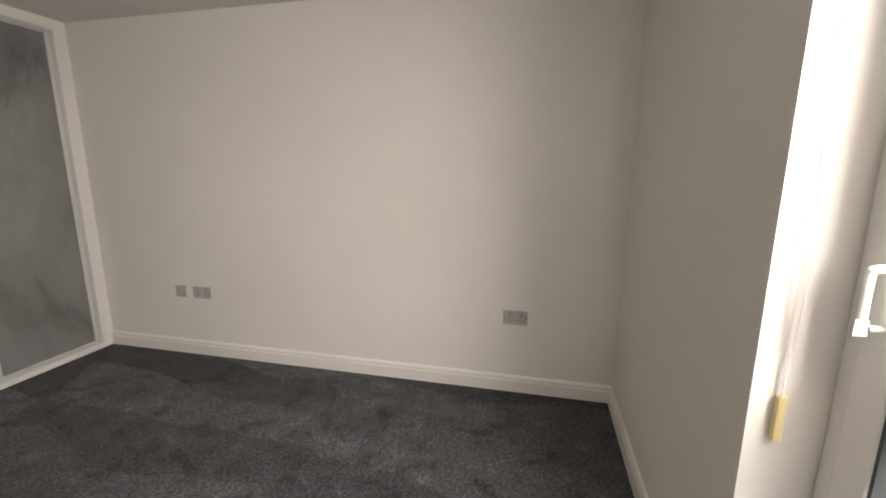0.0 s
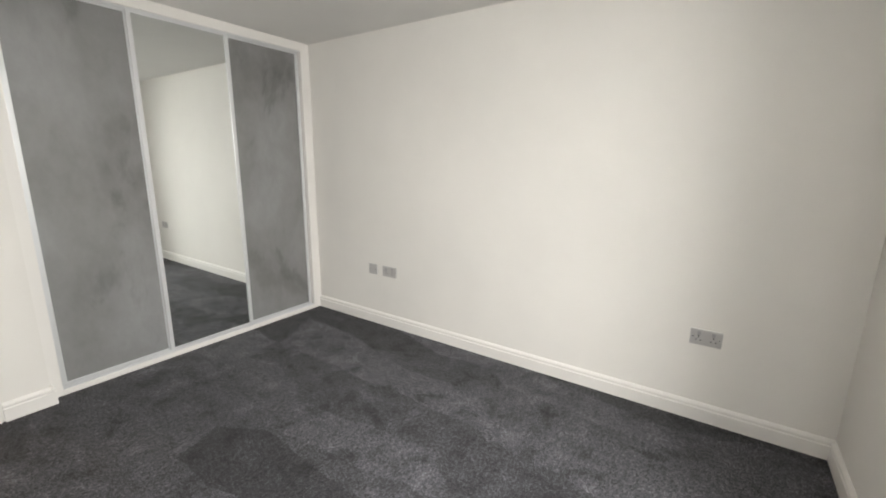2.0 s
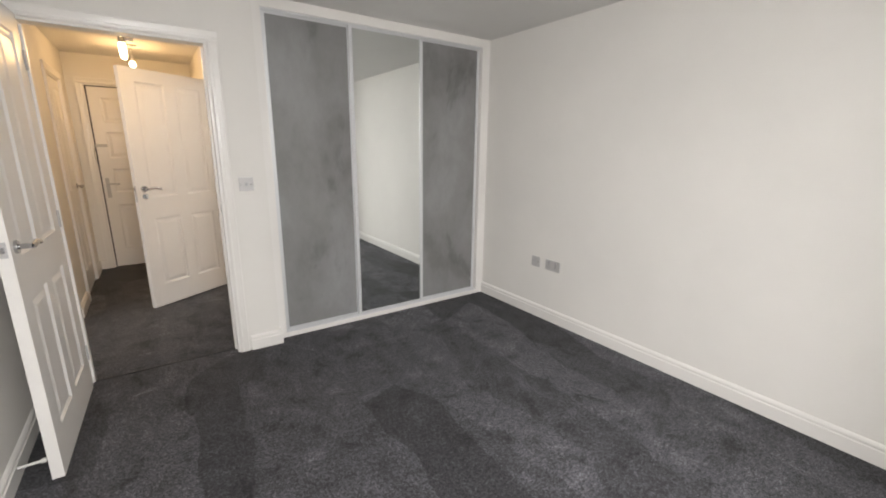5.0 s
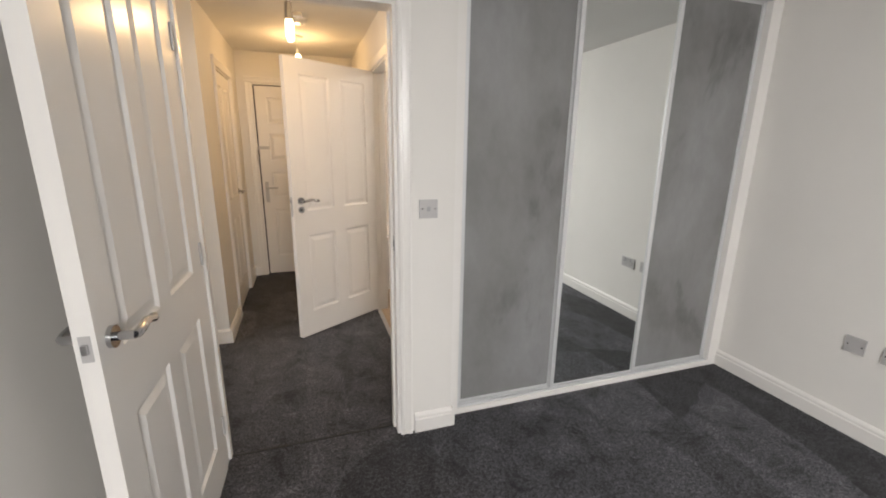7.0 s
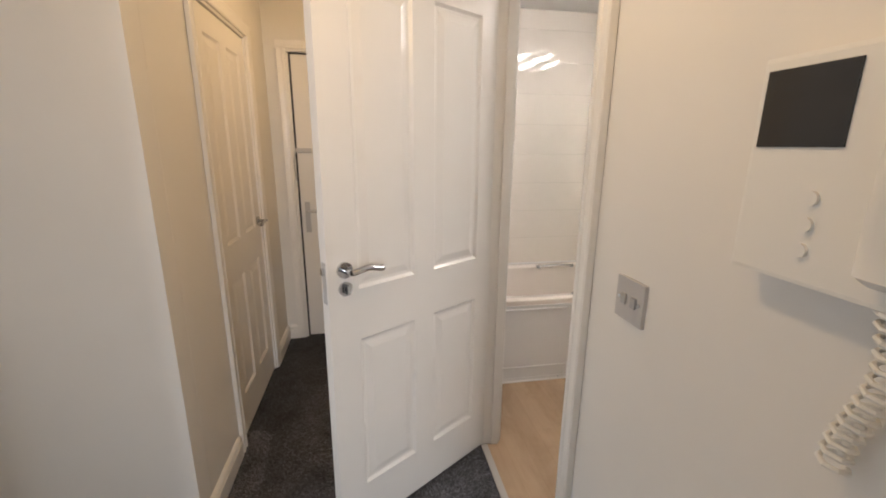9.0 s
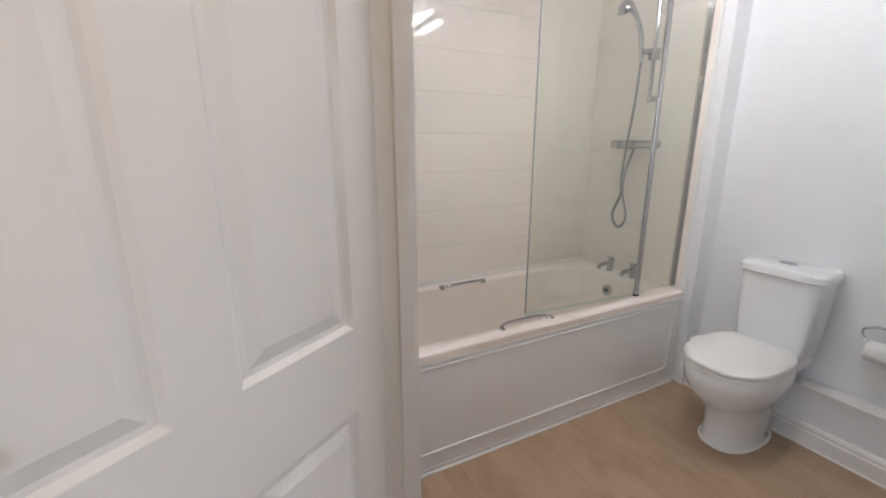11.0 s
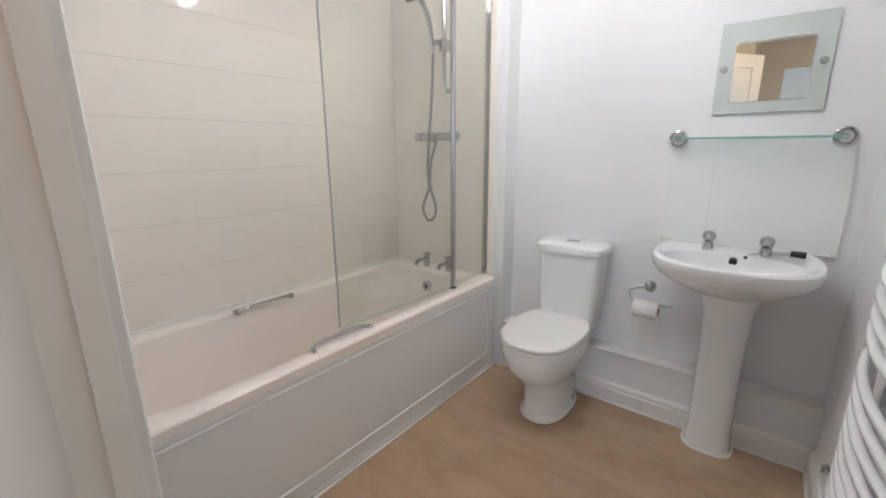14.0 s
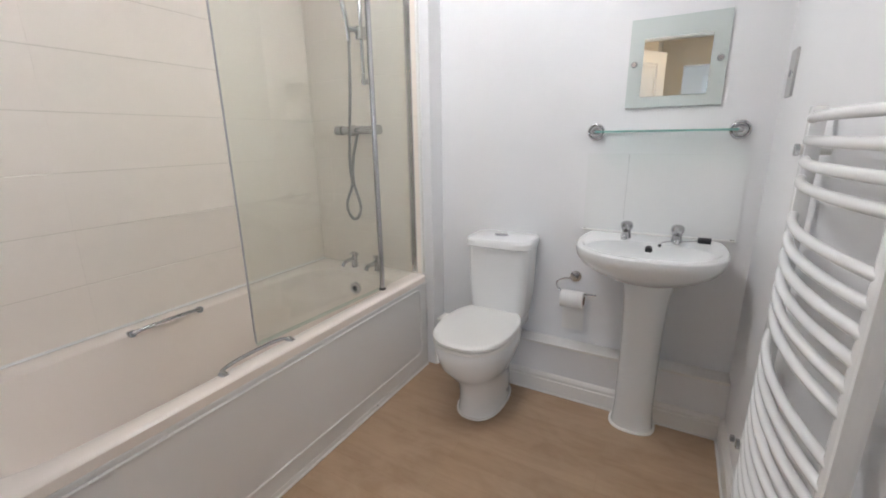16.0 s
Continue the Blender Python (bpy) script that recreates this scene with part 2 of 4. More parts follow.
def smooth_line(points, steps=8):
    """Points along a Catmull-Rom curve."""
    p = [Vector(q) for q in points]
    p = [p[0] * 2 - p[1], *p, p[-1] * 2 - p[-2]]
    out = []
    for i in range(1, len(p) - 2):
        for k in range(steps):
            t = k / steps
            out.append(0.5 * (2 * p[i] + (p[i + 1] - p[i - 1]) * t + (2 * p[i - 1] - 5 * p[i] + 4 * p[i + 1] - p[i + 2]) * t * t + (3 * p[i] - p[i - 1] - 3 * p[i + 1] + p[i + 2]) * t ** 3))
    return [*out, p[-2]]


def loft(rings, bm=None, cap_start=True, cap_end=True):
    bm = bm or bmesh.new()
    rows = [[bm.verts.new(p) for p in ring] for ring in rings]
    n = len(rows[0])
    for a, b in zip(rows, rows[1:]):
        for k in range(n):
            bm.faces.new((a[k], a[(k + 1) % n], b[(k + 1) % n], b[k]))
    if cap_start:
        bm.faces.new(rows[0][::-1])
    if cap_end:
        bm.faces.new(rows[-1])
    return bm


def oval(cx, cy, z, rx, ry, seg=40, power=2.0, back=None):
    """A superellipse ring; back: flattens it where x passes this value."""
    ring = []
    for k in range(seg):
        a = 2 * math.pi * k / seg
        ca, sa = math.cos(a), math.sin(a)
        x = cx + rx * math.copysign(abs(ca) ** (2 / power), ca)
        y = cy + ry * math.copysign(abs(sa) ** (2 / power), sa)
        ring.append((min(x, back) if back is not None else x, y, z))
    return ring


def run(profile, p, q, across, out, bm=None):
    """A moulding: profile points (across, out) swept from p to q."""
    bm = bm or bmesh.new()
    p, q, u, n = (Vector(v) for v in (p, q, across, out))
    return loft([[e + u * a + n * b for a, b in profile] for e in (p, q)], bm)


SKIRT = [(0, 0), (0, 0.018), (0.082, 0.018), (0.086, 0.013), (0.093, 0.013), (0.097, 0.016), (0.106, 0.015), (0.116, 0.008), (0.12, 0)]
ARCH = [(0, 0), (0, 0.012), (0.008, 0.016), (0.018, 0.017), (0.022, 0.013), (0.040, 0.016), (0.052, 0.019), (0.06, 0.017), (0.06, 0)]


def skirting(p, q, out, label="white painted skirting board with moulded top edge", high=0.88):
    prof = [(a * high, b) for a, b in SKIRT]
    return setting("baseboard", run(prof, (*p, 0), (*q, 0), (0, 0, 1), (*out, 0)), GLOSS, label, "skirting")


def wall_boxes(along, a0, a1, b0, b1, z1, holes=()):
    """A wall along 'x' or 'y' from a0 to a1, its faces at b0 and b1, with holes (a, a, z, z)."""
    bm, at = bmesh.new(), a0

    def piece(p0, p1, q0, q1):
        if p1 - p0 > 1e-4 and q1 - q0 > 1e-4:
            box(p0, p1, b0, b1, q0, q1, bm) if along == "x" else box(b0, b1, p0, p1, q0, q1, bm)
    for h0, h1, h2, h3 in holes:
        piece(at, h0, 0, z1)
        piece(h0, h1, 0, h2)
        piece(h0, h1, h3, z1)
        at = h1
    piece(at, a1, 0, z1)
    return bm


# ---- structure ----
H = 2.318
LEFT, WIN, STUB = -3.235, -3.675, -0.075
HALLX, BATHX0 = -2.072, -1.992
DX, DY = -0.06, 0.045           # the bathroom's own corner
TOP = H + 0.15
OPEN = (-3.06, -2.228)          # bedroom doorway
BDOOR = (0.80, 1.617)          # bathroom doorway

setting("ground", box(-60, 60, -60, 60, -3.2, -3.0), PAVING, "pale paved ground far below the window", "ground")
setting("floor_bedroom", box(LEFT - 0.1, 0.1, WIN, 0.0, -0.1, 0.0), CARPET, "charcoal cut-pile carpet with brushed footprints", "carpet")
setting("floor_hall", box(-4.1, HALLX, 0.003, 3.05, -0.1, 0.0), CARPET, "charcoal carpet in the hallway", "carpet")
setting("floor_bathroom", box(HALLX + 0.001, 0.1, 0.55, 2.95, -0.1, 0.002), VINYL, "oak-effect sheet vinyl flooring", "vinyl floor")
setting("ceiling_bedroom", box(LEFT - 0.1, 0.1, WIN - 0.3, STUB + 0.1, H, TOP), CEILING, "white painted plaster ceiling", "ceiling")
setting("ceiling_wardrobe", box(-1.968, 0.1, 0.026, 0.6, H, TOP), CEILING, "white plaster above the wardrobe", "ceiling")
setting("ceiling_hall", box(-4.1, -1.97, 0.026, 3.05, H, TOP), CEILING, "white painted plaster ceiling", "ceiling")
setting("ceiling_bathroom", box(-1.969, 0.1, 0.601, 2.95, H, TOP), CEILING, "white painted plaster ceiling", "ceiling")
setting("wall_east", box(0, 0.1, WIN - 0.3, 2.95, 0, H), WALL, "plain off-white emulsion wall", "wall")
setting("wall_west", box(LEFT - 0.1, LEFT, WIN - 0.3, STUB, 0, H), WALL, "plain off-white emulsion wall", "wall")
WOPEN = (-2.85, -1.45, 0.0, 2.1)
setting("wall_window", wall_boxes("x", LEFT, 0.0, WIN - 0.3, WIN, H, [WOPEN]), WALL, "off-white wall with a deep glazed door opening", "wall")
setting("wall_bedroom_door", wall_boxes("x", -4.1, -1.968, STUB, 0.025, H, [(OPEN[0], OPEN[1], 0, 2.0)]), WALL, "off-white partition wall with a doorway", "wall")
SIDE = (0.10, 1.04)             # opening from the hallway into the side room
setting("wall_hall_west", wall_boxes("y", 0.026, 1.28, -4.1, -4.0, H, [(SIDE[0], SIDE[1], 0, 2.03)]), WALL, "off-white hallway wall with an opening to a daylit room", "wall")
SWIN = (-0.70, 0.80, 0.95, 2.10)
setting("floor_side_room", box(-5.7, -4.101, -0.9, 1.38, -0.1, 0.0), CARPET, "charcoal carpet in the side room", "carpet")
setting("ceiling_side_room", box(-5.8, -4.101, -1.0, 1.38, H, TOP), CEILING, "white painted plaster ceiling", "ceiling")
setting("wall_side_room_window", wall_boxes("y", -1.0, 1.38, -5.8, -5.7, H, [SWIN]), WALL, "off-white wall with a window", "wall")
setting("wall_side_room_north", box(-5.7, -4.101, 1.28, 1.38, 0, H), WALL, "plain off-white wall", "wall")
setting("wall_side_room_south", box(-5.7, -4.0, -1.0, -0.9, 0, H), WALL, "plain off-white wall", "wall")
setting("wall_side_room_east", box(-4.1, -4.0, -0.9, -0.076, 0, H), WALL, "plain off-white wall", "wall")
setting("wall_hall_step", box(-4.1, -3.215, 1.28, 1.38, 0, H), WALL, "off-white wall facing the bedroom door", "wall")
CUP = (1.775, 2.525)
setting("wall_hall_cupboard", wall_boxes("y", 1.381, 3.05, -3.315, -3.215, H, [(CUP[0], CUP[1], 0, 2.0)]), WALL, "off-white hallway wall with a cupboard doorway", "wall")
setting("wall_cupboard_back", box(-3.9, -3.8, 1.39, 3.05, 0, H), WALL, "plain wall inside the cupboard", "wall")
FD = (-3.09, -2.25)
setting("wall_hall_end", wall_boxes("x", -3.214, HALLX, 2.96, 3.06, H, [(FD[0], FD[1], 0, 2.03)]), WALL, "off-white wall round the entrance door", "wall")
setting("wall_outside_entrance", box(-3.4, -1.9, 3.4, 3.5, 0, H), WALL, "plain wall beyond the entrance", "wall")
setting("wall_hall_east", wall_boxes("y", 0.026, 2.96, HALLX, BATHX0, H, [(BDOOR[0], BDOOR[1], 0, 2.0)]), WALL, "off-white wall with the bathroom doorway", "wall")
RAD_Y, TILE_Y = 0.625 + DY, 2.812 + DY
setting("wall_bathroom_south", box(BATHX0, 0, 0.5, RAD_Y, 0, H), BATHWALL, "white bathroom wall behind the towel rail", "wall")
north = setting("wall_bathroom_north", box(BATHX0, -0.0015, TILE_Y - 0.0078, 2.95, 0, H), GROUT, "wall tiled with large cream glazed tiles", "wall")
setting("wall_bathroom_east", box(DX - 0.004, -0.001, RAD_Y, 2.02 + DY, 0, H), BATHWALL, "smooth white bathroom wall", "wall")
END_X, COL_Y = -0.135 + DX, 2.02 + DY
setting("wall_boxing_column", box(END_X + 0.012, -0.002, COL_Y, TILE_Y, 0, H), BATHWALL, "white boxed-out wall at the bath end", "wall")
endwall = setting("wall_shower_end", box(END_X - 0.0078, END_X + 0.011, COL_Y + 0.06, TILE_Y - 0.009, 0.55, H), GROUT, "cream tiled wall behind the shower", "wall")
setting("wall_bathroom_west", box(BATHX0 + 0.0005, BATHX0 + 0.004, BDOOR[1] + 0.09, TILE_Y, 0, H), BATHWALL, "smooth white bathroom wall", "wall")

# skirtings
skirting((-0.0, WIN), (-0.0, -0.0), (-1, 0))
skirting((WOPEN[1], WIN), (-0.018, WIN), (0, 1))
skirting((LEFT, WIN), (LEFT, STUB), (1, 0))
skirting((LEFT + 0.018, WIN), (WOPEN[0], WIN), (0, 1))
skirting((OPEN[1] + 0.065, STUB), (-1.968, STUB), (0, -1))
skirting((-1.968, STUB - 0.018), (-1.968, -0.012), (1, 0))
skirting((-4.0, 1.28), (-3.215, 1.28), (0, -1))
skirting((-4.0, SIDE[1]), (-4.0, 1.262), (1, 0))
skirting((-3.982, 0.025), (OPEN[0] - 0.065, 0.025), (0, 1))
skirting((-3.215, 1.262), (-3.215, CUP[0] - 0.065), (1, 0))
skirting((-3.215, CUP[1] + 0.065), (-3.215, 2.96), (1, 0))
skirting((-3.197, 2.96), (FD[0] - 0.045, 2.96), (0, -1))
skirting((FD[1] + 0.045, 2.96), (HALLX - 0.018, 2.96), (0, -1))
skirting((HALLX, 0.03), (HALLX, BDOOR[0] - 0.065), (-1, 0))
skirting((HALLX, BDOOR[1] + 0.065), (HALLX, 2.96), (-1, 0))


def doorway(name, along, a0, a1, f0, f1, h, arch_low=True, arch_high=True, label="white gloss door lining with moulded architrave"):
    """Lining and architraves of an opening; the wall's faces stand at f0 < f1."""
    ob = tagged(new(name), label, "door frame", "", "structure")
    t = 0.022

    def b(p0, p1, q0, q1, z0, z1):
        return box(p0, p1, q0, q1, z0, z1) if along == "x" else box(q0, q1, p0, p1, z0, z1)
    part("lining_side", b(a0 - 0.001, a0 + t, f0 - 0.002, f1 + 0.002, 0.003, h), GLOSS, ob)
    part("lining_side", b(a1 - t, a1 + 0.001, f0 - 0.002, f1 + 0.002, 0.003, h), GLOSS, ob)
    part("lining_head", b(a0 + t, a1 - t, f0 - 0.002, f1 + 0.002, h - t, h + 0.001), GLOSS, ob)
    u = Vector((1, 0, 0)) if along == "x" else Vector((0, 1, 0))
    n = Vector((0, 1, 0)) if along == "x" else Vector((1, 0, 0))
    for on, f, s in ((arch_low, f0, -1), (arch_high, f1, 1)):
        if not on:
            continue
        for a, d in ((a0 + 0.008, -1), (a1 - 0.008, 1)):
            e = u * a + n * (f + s * 0.002)
            part("architrave", run(ARCH, e + Vector((0, 0, 0.003)), e + Vector((0, 0, h - 0.008)), u * d, n * s), GLOSS, ob)
        e = n * (f + s * 0.002) + Vector((0, 0, h - 0.008))
        part("architrave_head", run(ARCH, e + u * (a0 - 0.052), e + u * (a1 + 0.052), (0, 0, 1), n * s), GLOSS, ob)
    return ob


doorway("door_frame_bedroom", "x", OPEN[0], OPEN[1], STUB, 0.025, 2.0)
keep = bpy.data.objects["door_frame_bedroom"]
part("strike_plate", box(OPEN[1] - 0.0245, OPEN[1] - 0.022, -0.066, -0.044, 0.965, 1.035), STEEL, keep, "chrome strike plate")
part("strike_hole", box(OPEN[1] - 0.0255, OPEN[1] - 0.0245, -0.062, -0.048, 0.985, 1.015), DARK, keep)
doorway("door_frame_bathroom", "y", BDOOR[0], BDOOR[1], HALLX, BATHX0, 2.0)
bath_frame = bpy.data.objects["door_frame_bathroom"]
for z in (0.23, 1.01, 1.79):
    part("hinge_leaf", box(HALLX + 0.004, HALLX + 0.024, BDOOR[1] - 0.0238, BDOOR[1] - 0.0222, z - 0.038, z + 0.038), GLOSS, bath_frame, "hinge leaf painted over in white")
for name, along, a0, a1, q0, q1 in (("door_stop_bead", "y", BDOOR[0], BDOOR[1], HALLX + 0.042, BATHX0 - 0.004), ("door_stop_bead", "x", OPEN[0], OPEN[1], -0.028, 0.012)):
    for p0, p1 in ((a0 + 0.022, a0 + 0.034), (a1 - 0.034, a1 - 0.022)):
        setting(name, box(p0, p1, q0, q1, 0.008, 1.965) if along == "x" else box(q0, q1, p0, p1, 0.008, 1.965), GLOSS, "white painted door stop bead", "door frame", bevel=0.002)
doorway("door_frame_cupboard", "y", CUP[0], CUP[1], -3.315, -3.215, 2.0)
doorway("door_frame_entrance", "x", FD[0], FD[1], 2.96, 3.06, 2.03, True, False)
setting("carpet_joint", box(OPEN[0] + 0.022, OPEN[1] - 0.022, -0.004, 0.007, -0.01, 0.004), DARK, "dark carpet joint strip in the doorway", "threshold", bevel=0.001)
setting("threshold_strip", box(HALLX - 0.004, HALLX + 0.026, BDOOR[0] + 0.022, BDOOR[1] - 0.022, -0.01, 0.006), STEEL, "slim metal threshold strip between carpet and vinyl", "threshold", bevel=0.002)


# ---- doors ----
def panel_face(bm, x0, x1, z0, z1, y, s):
    """A moulded panel sunk into a face at y that looks towards s."""
    steps = [(0, 0), (0.010, -0.009), (0.020, -0.0095), (0.046, -0.002)]
    rings = [[bm.verts.new((xa, y + s * d, za)) for xa, za in ((x0 + i, z0 + i), (x1 - i, z0 + i), (x1 - i, z1 - i), (x0 + i, z1 - i))] for i, d in steps]
    for a, b in zip(rings, rings[1:]):
        for k in range(4):
            bm.faces.new((a[k], a[(k + 1) % 4], b[(k + 1) % 4], b[k]))
    bm.faces.new(rings[-1])


def leaf_mesh(w, h, t, xs, zs):
    """A moulded door leaf: xs and zs list the panels' (start, end)."""
    bm = bmesh.new()
    xe = sorted({0, w, *(v for p in xs for v in p)})
    ze = sorted({0, h, *(v for p in zs for v in p)})
    for y, s in ((0, 1), (-t, -1)):
        for xa, xb in zip(xe, xe[1:]):
            for za, zb in zip(ze, ze[1:]):
                if (xa, xb) in xs and (za, zb) in zs:
                    panel_face(bm, xa, xb, za, zb, y, s)
                else:
                    bm.faces.new([bm.verts.new(v) for v in ((xa, y, za), (xb, y, za), (xb, y, zb), (xa, y, zb))])
    for quad in (((0, 0, 0), (0, -t, 0), (0, -t, h), (0, 0, h)), ((w, 0, 0), (w, -t, 0), (w, -t, h), (w, 0, h)),
                 ((0, 0, 0), (w, 0, 0), (w, -t, 0), (0, -t, 0)), ((0, 0, h), (w, 0, h), (w, -t, h), (0, -t, h))):
        bm.faces.new([bm.verts.new(v) for v in quad])
    bmesh.ops.remove_doubles(bm, verts=bm.verts[:], dist=1e-5)
    return bm


def lever(parent, x, y, z, s, toward=-1, thumb=False):
    """A chrome lever handle on a face that looks towards s."""
    handle = part("door_handle", rod((x, y, z), (x, y + s * 0.010, z), 0.026, seg=28), CHROME, parent, "polished chrome lever handle", True, 0.0)
    part("neck", rod((x, y + s * 0.010, z), (x, y + s * 0.048, z), 0.010), CHROME, handle, smooth=True)
    pts = smooth_line([(x, y + s * 0.050, z), (x + toward * 0.025, y + s * 0.053, z + 0.004), (x + toward * 0.065, y + s * 0.050, z + 0.007), (x + toward * 0.105, y + s * 0.050, z - 0.004), (x + toward * 0.118, y + s * 0.046, z - 0.001)], 5)
    part("lever", tube(pts, 0.0085, flat=1.25), CHROME, handle, smooth=True)
    if thumb:
        turn = part("thumb_turn", rod((x, y, z - 0.062), (x, y + s * 0.009, z - 0.062), 0.023, seg=24), CHROME, parent, "chrome privacy thumb turn", True)
        part("knob", box(x - 0.005, x + 0.005, y + s * 0.009, y + s * 0.028, z - 0.076, z - 0.048), CHROME, turn, bevel=0.002)


def hinge(parent, z, t):
    part("hinge", rod((-0.004, 0.004, z - 0.045), (-0.004, 0.004, z + 0.045), 0.0055, seg=10), STEEL, parent, "steel butt hinge knuckle")


def panel_door(name, label, m, w, h=1.975, t=0.04, thumb=False, low_handle=1.02):
    ob = thing(name, label, "door", m)
    ob["kind"] = "structure"
    st = 0.108
    mid = 0.095
    pw = (w - 2 * st - mid) / 2
    xs = [(st, st + pw), (st + pw + mid, w - st)]
    zs = [(0.19, 0.775), (0.955, h - 0.10)]
    part("leaf", leaf_mesh(w, h, t, xs, zs), GLOSS, ob)
    for s, y in ((1, 0), (-1, -t)):
        lever(ob, w - 0.058, y, low_handle, s, -1, thumb)
    part("latch_plate", box(w, w + 0.0015, -t / 2 - 0.011, -t / 2 + 0.011, low_handle - (0.105 if thumb else 0.03), low_handle + 0.03), STEEL, ob, "steel latch plate")
    part("latch_bolt", box(w, w + 0.010, -t / 2 - 0.006, -t / 2 + 0.006, low_handle - 0.01, low_handle + 0.012), CHROME, ob, bevel=0.002)
    for z in (0.22, 1.0, 1.78):
        hinge(ob, z, t)
    return ob


panel_door("door_1", "open white moulded four-panel bedroom door", pose(-3.032, -0.092, 0.012, 0, 0, 268.0), 0.80, 1.985, 0.042, low_handle=1.0)
panel_door("door_2", "half-open white four-panel bathroom door, chrome handle", pose(-2.050, 1.606, 0.012, 0, 0, 213.5), 0.79, 1.975, 0.04, True, 1.03)
panel_door("door_3", "closed white four-panel cupboard door", pose(-3.262, CUP[0] + 0.024, 0.012, 0, 0, 90), CUP[1] - CUP[0] - 0.048, 1.96, low_handle=0.98)

front = thing("door_4", "closed white six-panel entrance door with steel furniture", "door", pose(FD[0] + 0.025, 3.02, 0.01))
front["kind"] = "structure"
fw, ft = FD[1] - FD[0] - 0.05, 0.044
pw = (fw - 0.3) / 2
part("leaf", leaf_mesh(fw, 1.995, ft, [(0.11, 0.11 + pw), (fw - 0.11 - pw, fw - 0.11)], [(0.20, 0.72), (0.86, 1.12), (1.24, 1.52), (1.62, 1.88)]), GLOSS, front)
part("gasket", box(-0.003, 0.009, -ft - 0.004, -ft + 0.002, 0, 1.987), DARK, front, "black draught seal")
part("gasket", box(-0.003, fw, -ft - 0.004, -ft + 0.002, 1.987, 1.996), DARK, front, "black draught seal")
plate = part("handle_plate", box(0.035, 0.07, -ft - 0.009, -ft, 0.80, 1.02), STEEL, front, "long steel handle backplate", bevel=0.003)
part("lever", tube(smooth_line([(0.052, -ft - 0.009, 0.955), (0.054, -ft - 0.05, 0.955), (0.09, -ft - 0.052, 0.957), (0.165, -ft - 0.05, 0.955)], 5), 0.009), STEEL, plate, smooth=True)
part("cylinder", rod((0.052, -ft - 0.009, 0.86), (0.052, -ft - 0.02, 0.86), 0.011), STEEL, plate, smooth=True)
chain = part("door_chain_plate", box(0.0, 0.11, -ft - 0.014, -ft, 1.36, 1.39), STEEL, front, "steel door limiter", bevel=0.003)
part("knob", rod((0.02, -ft - 0.014, 1.375), (0.02, -ft - 0.03, 1.375), 0.011), STEEL, chain, smooth=True)
part("chain", tube(smooth_line([(0.0, -ft - 0.02, 1.37), (-0.012, -ft - 0.02, 1.28), (-0.004, -ft - 0.02, 1.17)], 6), 0.005, seg=8), STEEL, front)
part("strike_plate", box(-0.022, -0.006, -ft - 0.006, -ft, 0.93, 1.08), DARK, front, "dark keep plate")


# ---- bedroom: wardrobe ----
WD_L, WD_R, WD_H = -1.966, -0.002, H - 0.001
wardrobe = thing("sliding_wardrobe", "built-in sliding wardrobe with grey concrete-effect and mirror doors", "wardrobe", pose(-1, 0, 0))
ox = 1.0    # the thing's own origin lies at x = -1


def wbox(x0, x1, y0, y1, z0, z1):
    return box(x0 + ox, x1 + ox, y0, y1, z0, z1)


part("side_liner", wbox(WD_L, -1.905, -0.012, 0.09, 0, WD_H), GLOSS, wardrobe, "white painted side liner", bevel=0.002)
part("side_liner", wbox(-0.085, WD_R, -0.012, 0.09, 0, WD_H), GLOSS, wardrobe, "white painted side liner", bevel=0.002)
part("header_board", wbox(-1.905, -0.085, -0.012, 0.09, 2.252, WD_H), GLOSS, wardrobe, "white header board", bevel=0.002)
part("plinth", wbox(-1.905, -0.085, -0.012, 0.09, 0, 0.032), GLOSS, wardrobe, "white floor liner", bevel=0.002)
part("back_panel", wbox(WD_L, WD_R, 0.47, 0.49, 0, WD_H), GLOSS, wardrobe)
for z0, z1 in ((0.032, 0.044), (2.240, 2.252)):
    for y in (-0.002, 0.022, 0.046):
        part("track", wbox(-1.905, -0.085, y, y + 0.004, z0, z1), ALU, wardrobe, "silver sliding track")
    part("track_base", wbox(-1.905, -0.085, 0.002, 0.050, z0 if z0 < 1 else z1 - 0.003, z0 + 0.003 if z0 < 1 else z1), ALU, wardrobe)


def sliding_door(x0, x1, y, material, label):
    z0, z1 = 0.046, 2.239
    infill = part("door_panel", wbox(x0 + 0.012, x1 - 0.012, y + 0.004, y + 0.012, z0 + 0.01, z1 - 0.01), material, wardrobe, label)
    for xa, xb in ((x0, x0 + 0.026), (x1 - 0.026, x1)):
        part("stile", wbox(xa, xb, y - 0.004, y + 0.018, z0, z1), ALU, infill, "slim silver door stile", bevel=0.003)
    part("rail", wbox(x0 + 0.026, x1 - 0.026, y, y + 0.016, z0, z0 + 0.014), ALU, infill)
    part("rail", wbox(x0 + 0.026, x1 - 0.026, y, y + 0.016, z1 - 0.012, z1), ALU, infill)


sliding_door(-1.900, -1.294, 0.026, LAMINATE, "grey concrete-effect laminate door")
sliding_door(-1.316, -0.694, 0.004, MIRROR, "full-height mirror door")
sliding_door(-0.712, -0.090, 0.026, LAMINATE, "grey concrete-effect laminate door")


